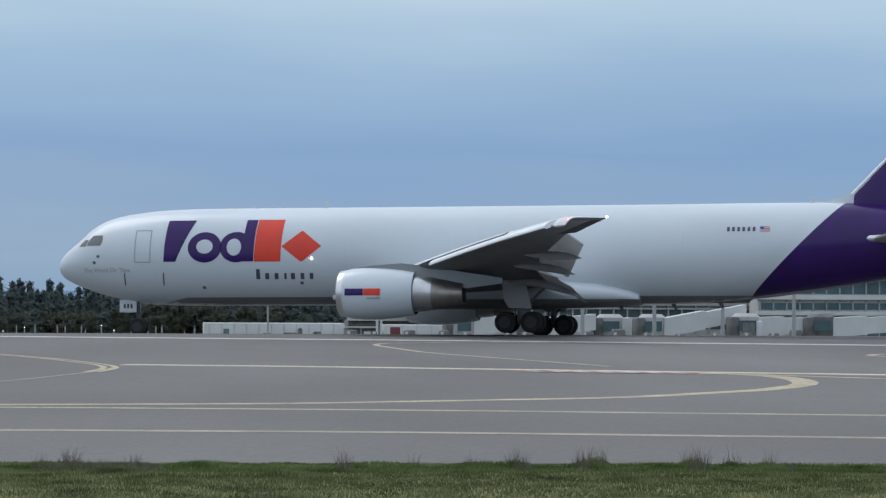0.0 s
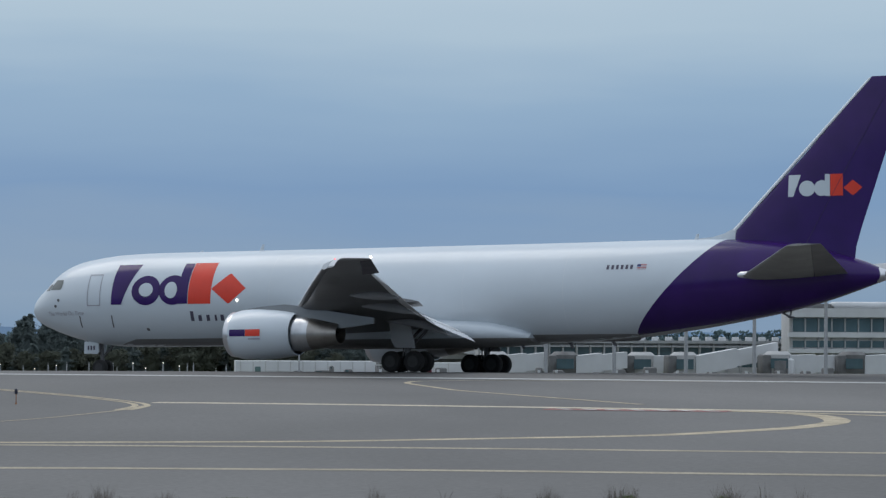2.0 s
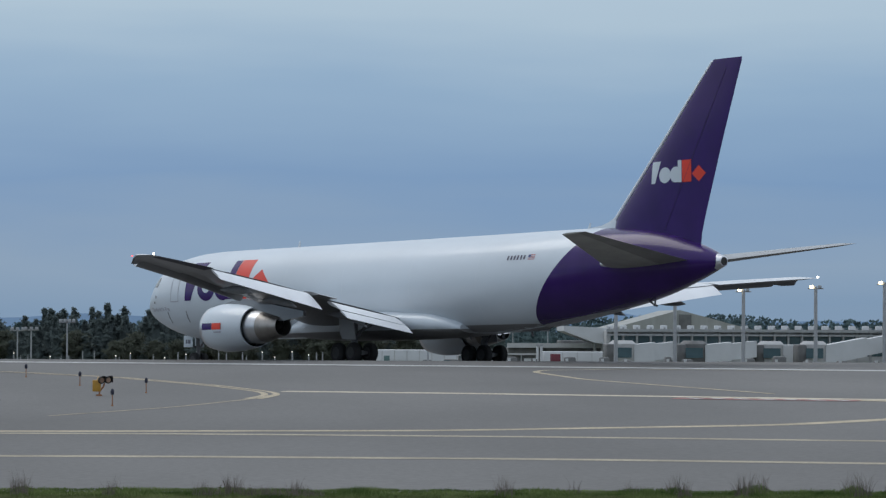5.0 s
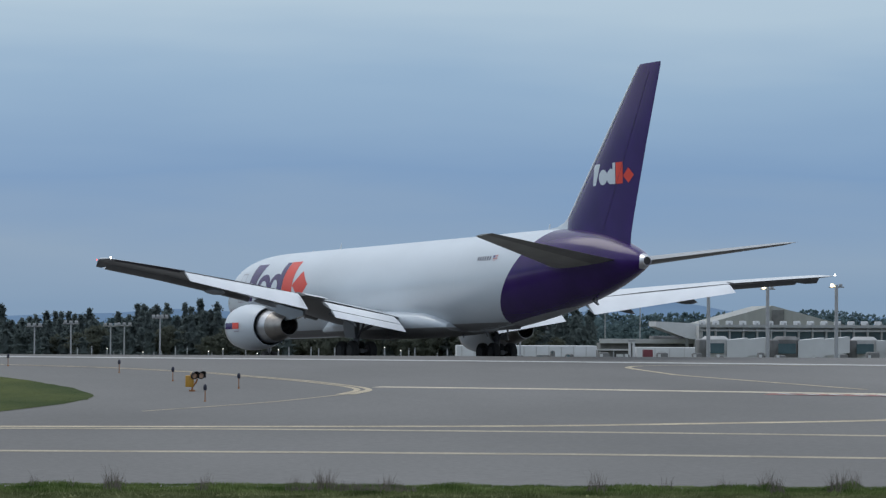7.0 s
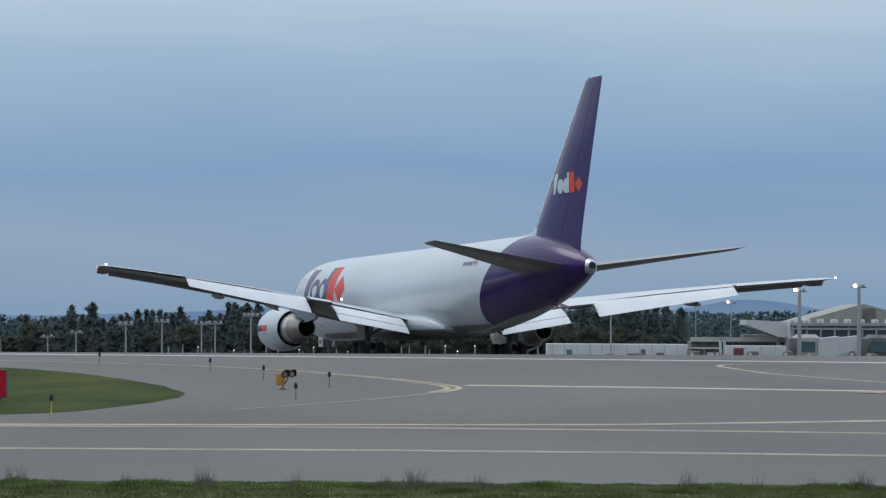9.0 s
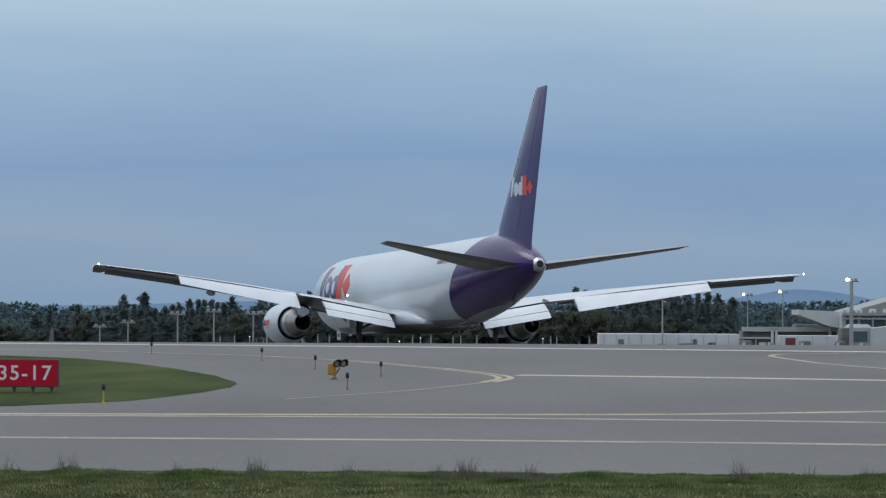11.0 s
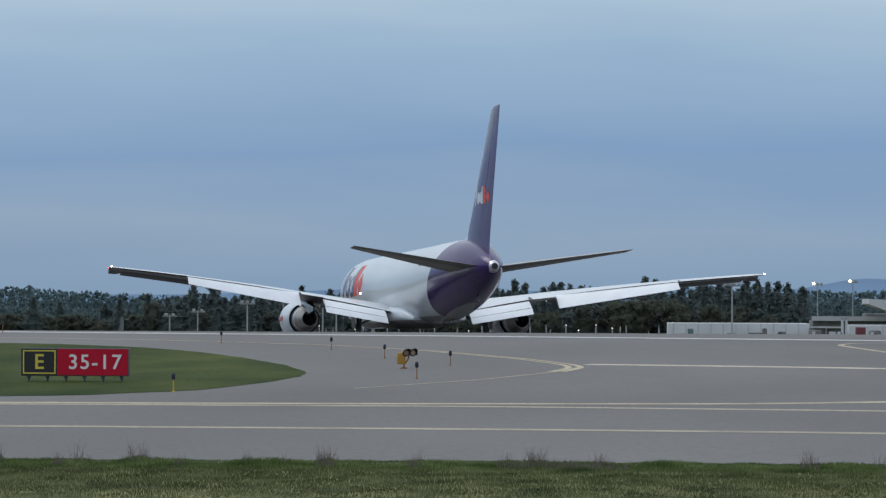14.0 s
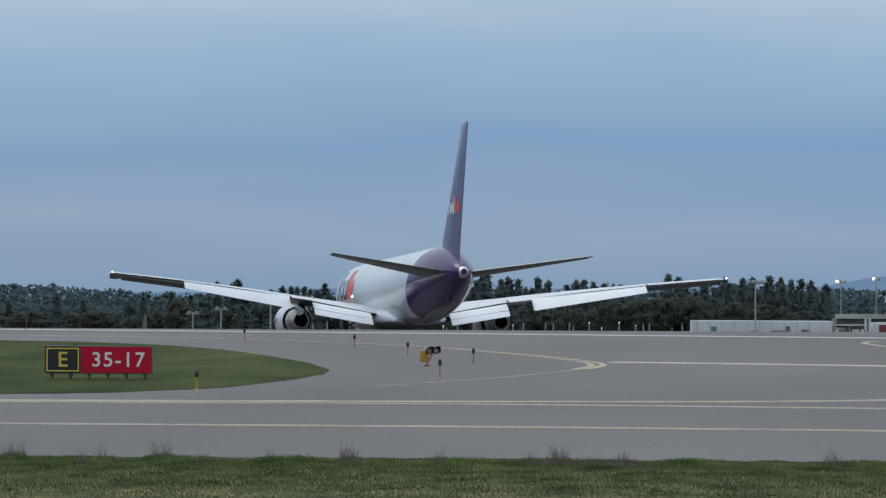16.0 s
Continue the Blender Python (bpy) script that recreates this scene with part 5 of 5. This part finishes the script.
g = land(0, D)
pts = [far(572, -9, D), far(710, 29, D), far(850, -8, D)]
front = [(pts[0][0], D, g), *pts, (pts[2][0], D, g)]
skin(bm, [front, [(x, y + 30, z) for x, y, z in front]])
hangar = new("hangar")
link("wall", bm, BEIGE, hangar, smooth=False)
bm = bmesh.new()
x0, x1 = far(709, 0, D)[0], far(731, 0, D)[0]
boxed(bm, x0, x1, D - 0.3, D + 0.1, far(0, -14, D)[2], far(0, 21, D)[2])
link("dark_gable_panel", bm, EQUIP, hangar, smooth=False)
tagged(hangar, "beige gabled hangar with a dark gable panel", "building")
# wedge-shaped canopy at the concourse's end, on posts
canopy = new("wedge_canopy")
bm = bmesh.new()
D = 474
skin(bm, [[(x, D + dy, z) for x, _, z in (far(504, 0, D), far(592, -4, D), far(592, -34, D), far(560, -30, D), far(504, -9, D))] for dy in (0, 12)])
link("roof", bm, BRIDGE, canopy, smooth=False, label="pale wedge-shaped roof")
for a in (562, 588):
    bm = bmesh.new()
    x, y, z = far(a, -30, D)
    rod(bm, (x, D + 2, land(x, D) - 0.2), (x, D + 2, z), 0.22, sides=10)
    link("post", bm, GALV, canopy)
tagged(canopy, "pale wedge-shaped canopy roof on posts beside the concourse", "canopy")
block("service_building", "low dark service building under the canopy", "building", EQUIP, 500, 590, -75, -26, 490, 8)


def jet_bridge(a0, a1, e_low, tilt, d, cab):
    """A boarding bridge: a long box tunnel on a wheeled column with a rotunda cab."""
    root = new("boarding_bridge")
    x0, x1 = d * a0 / K, d * a1 / K
    zc = far(0, e_low, d)[2]
    g = land(x0, d)
    L = x1 - x0
    bm = bmesh.new()
    h = 2.25
    rings = [[(0, -1.3, -0.1), (0, 1.3, -0.1), (0, 1.3, h), (0, -1.3, h)], [(L * 0.5, -1.3, tilt * 0.5), (L * 0.5, 1.3, tilt * 0.5), (L * 0.5, 1.3, h + tilt * 0.5), (L * 0.5, -1.3, h + tilt * 0.5)]]
    skin(bm, rings)
    link("outer_tunnel", bm, BRIDGE, root, smooth=False)
    bm = bmesh.new()
    rings = [[(L * 0.48, -1.1, 0.1 + tilt * 0.48), (L * 0.48, 1.1, 0.1 + tilt * 0.48), (L * 0.48, 1.1, h - 0.2 + tilt * 0.48), (L * 0.48, -1.1, h - 0.2 + tilt * 0.48)], [(L, -1.1, 0.1 + tilt), (L, 1.1, 0.1 + tilt), (L, 1.1, h - 0.2 + tilt), (L, -1.1, h - 0.2 + tilt)]]
    skin(bm, rings)
    link("inner_tunnel", bm, BRIDGE, root, smooth=False)
    bm = bmesh.new()
    rings = [[(-1.2 + r_ * math.cos(6.28319 * i / 14), r_ * math.sin(6.28319 * i / 14), z) for i in range(14)] for z, r_ in ((-0.3, 1.5), (0, 1.7), (h + 0.1, 1.7), (h + 0.5, 1.2))]
    skin(bm, rings)
    link("cab", bm, CONCRETE if cab else EQUIP, root)
    bm = bmesh.new()
    boxed(bm, -3.4, -1.6, -1.3, 1.3, -0.2, h + 0.1, 0.3)
    link("cab_canopy", bm, EQUIP, root, label="dark folding canopy")
    bm = bmesh.new()
    boxed(bm, -2.5, -0.4, -1.78, -1.68, 0.7, 1.9)
    link("cab_window", bm, DARKGLASS, root, smooth=False)
    bm = bmesh.new()
    rod(bm, (L * 0.25, -0.8, g - zc), (L * 0.25, -0.8, 0.2), 0.22, sides=8)
    rod(bm, (L * 0.25, 0.8, g - zc), (L * 0.25, 0.8, 0.2), 0.22, sides=8)
    boxed(bm, L * 0.25 - 0.8, L * 0.25 + 0.8, -1.2, 1.2, g - zc, g - zc + 0.9)
    rod(bm, (L * 0.95, 0, g - zc), (L * 0.95, 0, 0.4), 0.4, sides=10)
    link("support_column", bm, EQUIP, root)
    root.location = (x0, d, zc)
    root.rotation_euler = (0, 0, radians(6))
    return tagged(root, "pale grey boarding bridge with a dark cab", "boarding bridge", "boarding bridges")


block("apron_shed", "low grey open shed beside the apron wall", "shed", EQUIP, 402, 456, -70, -51, 446, 4, [("roof_edge", CONCRETE, 400, 458, -52, -49, 0.5), ("roof_post", GALV, 404, 406, -70, -52, 0.4), ("roof_post", GALV, 428, 430, -70, -52, 0.4), ("pale_crate", BRIDGE, 434, 446, -70, -58, 0.3)])
block("service_column", "pair of pale steel service columns on the apron", "column", BRIDGE, 456, 460, -70, -34, 440, 0.5, [("cap", GALV, 455, 461, -36, -33, 0.1)])
block("service_column", "pair of pale steel service columns on the apron", "column", BRIDGE, 463, 467, -70, -34, 440, 0.5, [("cap", GALV, 462, 468, -36, -33, 0.1)])
block("low_building", "low white apron building beside the boarding bridges", "building", BRIDGE, 470, 604, -70, -46, 446, 6, [("panel_joint", CONCRETE, 502 + 26 * k, 503.2 + 26 * k, -66, -47, 0.04) for k in range(4)])
block("service_building", "low dark service building under a flat pale roof", "building", EQUIP, 406, 600, -75, -39, 478, 8, [("roof_edge", CONCRETE, 404, 602, -39, -31, 0.8)])
jet_bridge(626, 702, -66, 0.6, 440, 1)
jet_bridge(752, 846, -66, 0.7, 440, 0)
jet_bridge(890, 930, -66, 0.2, 442, 1)
jet_bridge(966, 1118, -66, 1.9, 438, 1)
jet_bridge(1135, 1230, -64, 0.3, 436, 1)
jet_bridge(1270, 1400, -64, 0.5, 436, 0)
block("service_box", "maroon equipment box on the apron", "equipment box", MAROON, 482, 499, -66, -50, 436, 1.5)
block("service_box", "grey equipment box under a bridge", "equipment box", EQUIP, 1112, 1134, -70, -40, 434, 2.0)
block("service_box", "white tank on the apron", "equipment box", BRIDGE, 1136, 1150, -70, -36, 434, 2.0, (), True, 0.4)
r = random.Random(12)
for i in range(16):
    a = 405 + i * 54 + r.uniform(-14, 14)
    block("ground_equipment", "dark ground support equipment on the apron", "ground equipment", EQUIP, a, a + r.uniform(9, 22), -72, r.uniform(-62, -52), 430, 2.0, [("panel", BRIDGE, a + 1, a + 6, -66, -58, 0.05)], True, 0.2)
# little wedge-shaped marker standing beyond the crest
bm = bmesh.new()
x, y, z = far(-818, -38, 230)
g = land(x, y)
skin(bm, [[(-0.18, -0.1, 0), (0.20, -0.1, 0), (0.20, 0.1, 0), (-0.18, 0.1, 0)], [(0.02, -0.05, z - g), (0.16, -0.05, z - g), (0.16, 0.05, z - g), (0.02, 0.05, z - g)]])
o = tagged(link("distance_marker", bm, EQUIP), "small dark wedge-shaped marker beyond the crest", "marker")
o.location = (x, y, g)


# ================= motion =================
def on_slope(x, y, z, heading):
    a, b = radians(heading), -0.0253
    fwd = Vector((math.cos(a), math.sin(a), b * math.sin(a))).normalized()
    up = Vector((0, -b, 1)).normalized()
    left = up.cross(fwd).normalized()
    m = Matrix((fwd, left, up)).transposed().to_4x4()
    m.translation = (x, y, z)
    return m


def motions():
    walk(freighter, [(t, on_slope(x, y, z, h)) for t, x, y, h, z in TAXI])
    # wheels roll with the way covered
    way, run = [(0.0, 0.0)], 0.0
    for a, b in zip(TAXI, TAXI[1:]):
        run += math.hypot(b[1] - a[1], b[2] - a[2])
        way.append((b[0], run))
    ts, ds = [w[0] for w in way], [w[1] for w in way]
    for ob, place, r in WHEELS:
        rows = []
        for k in range(241):
            t = k / 15.0
            d = float(np.interp(t, ts, ds))
            rows.append((t, Matrix.Translation(place) @ Matrix.Rotation(d / r, 4, "Y")))
        walk(ob, rows)


motions()
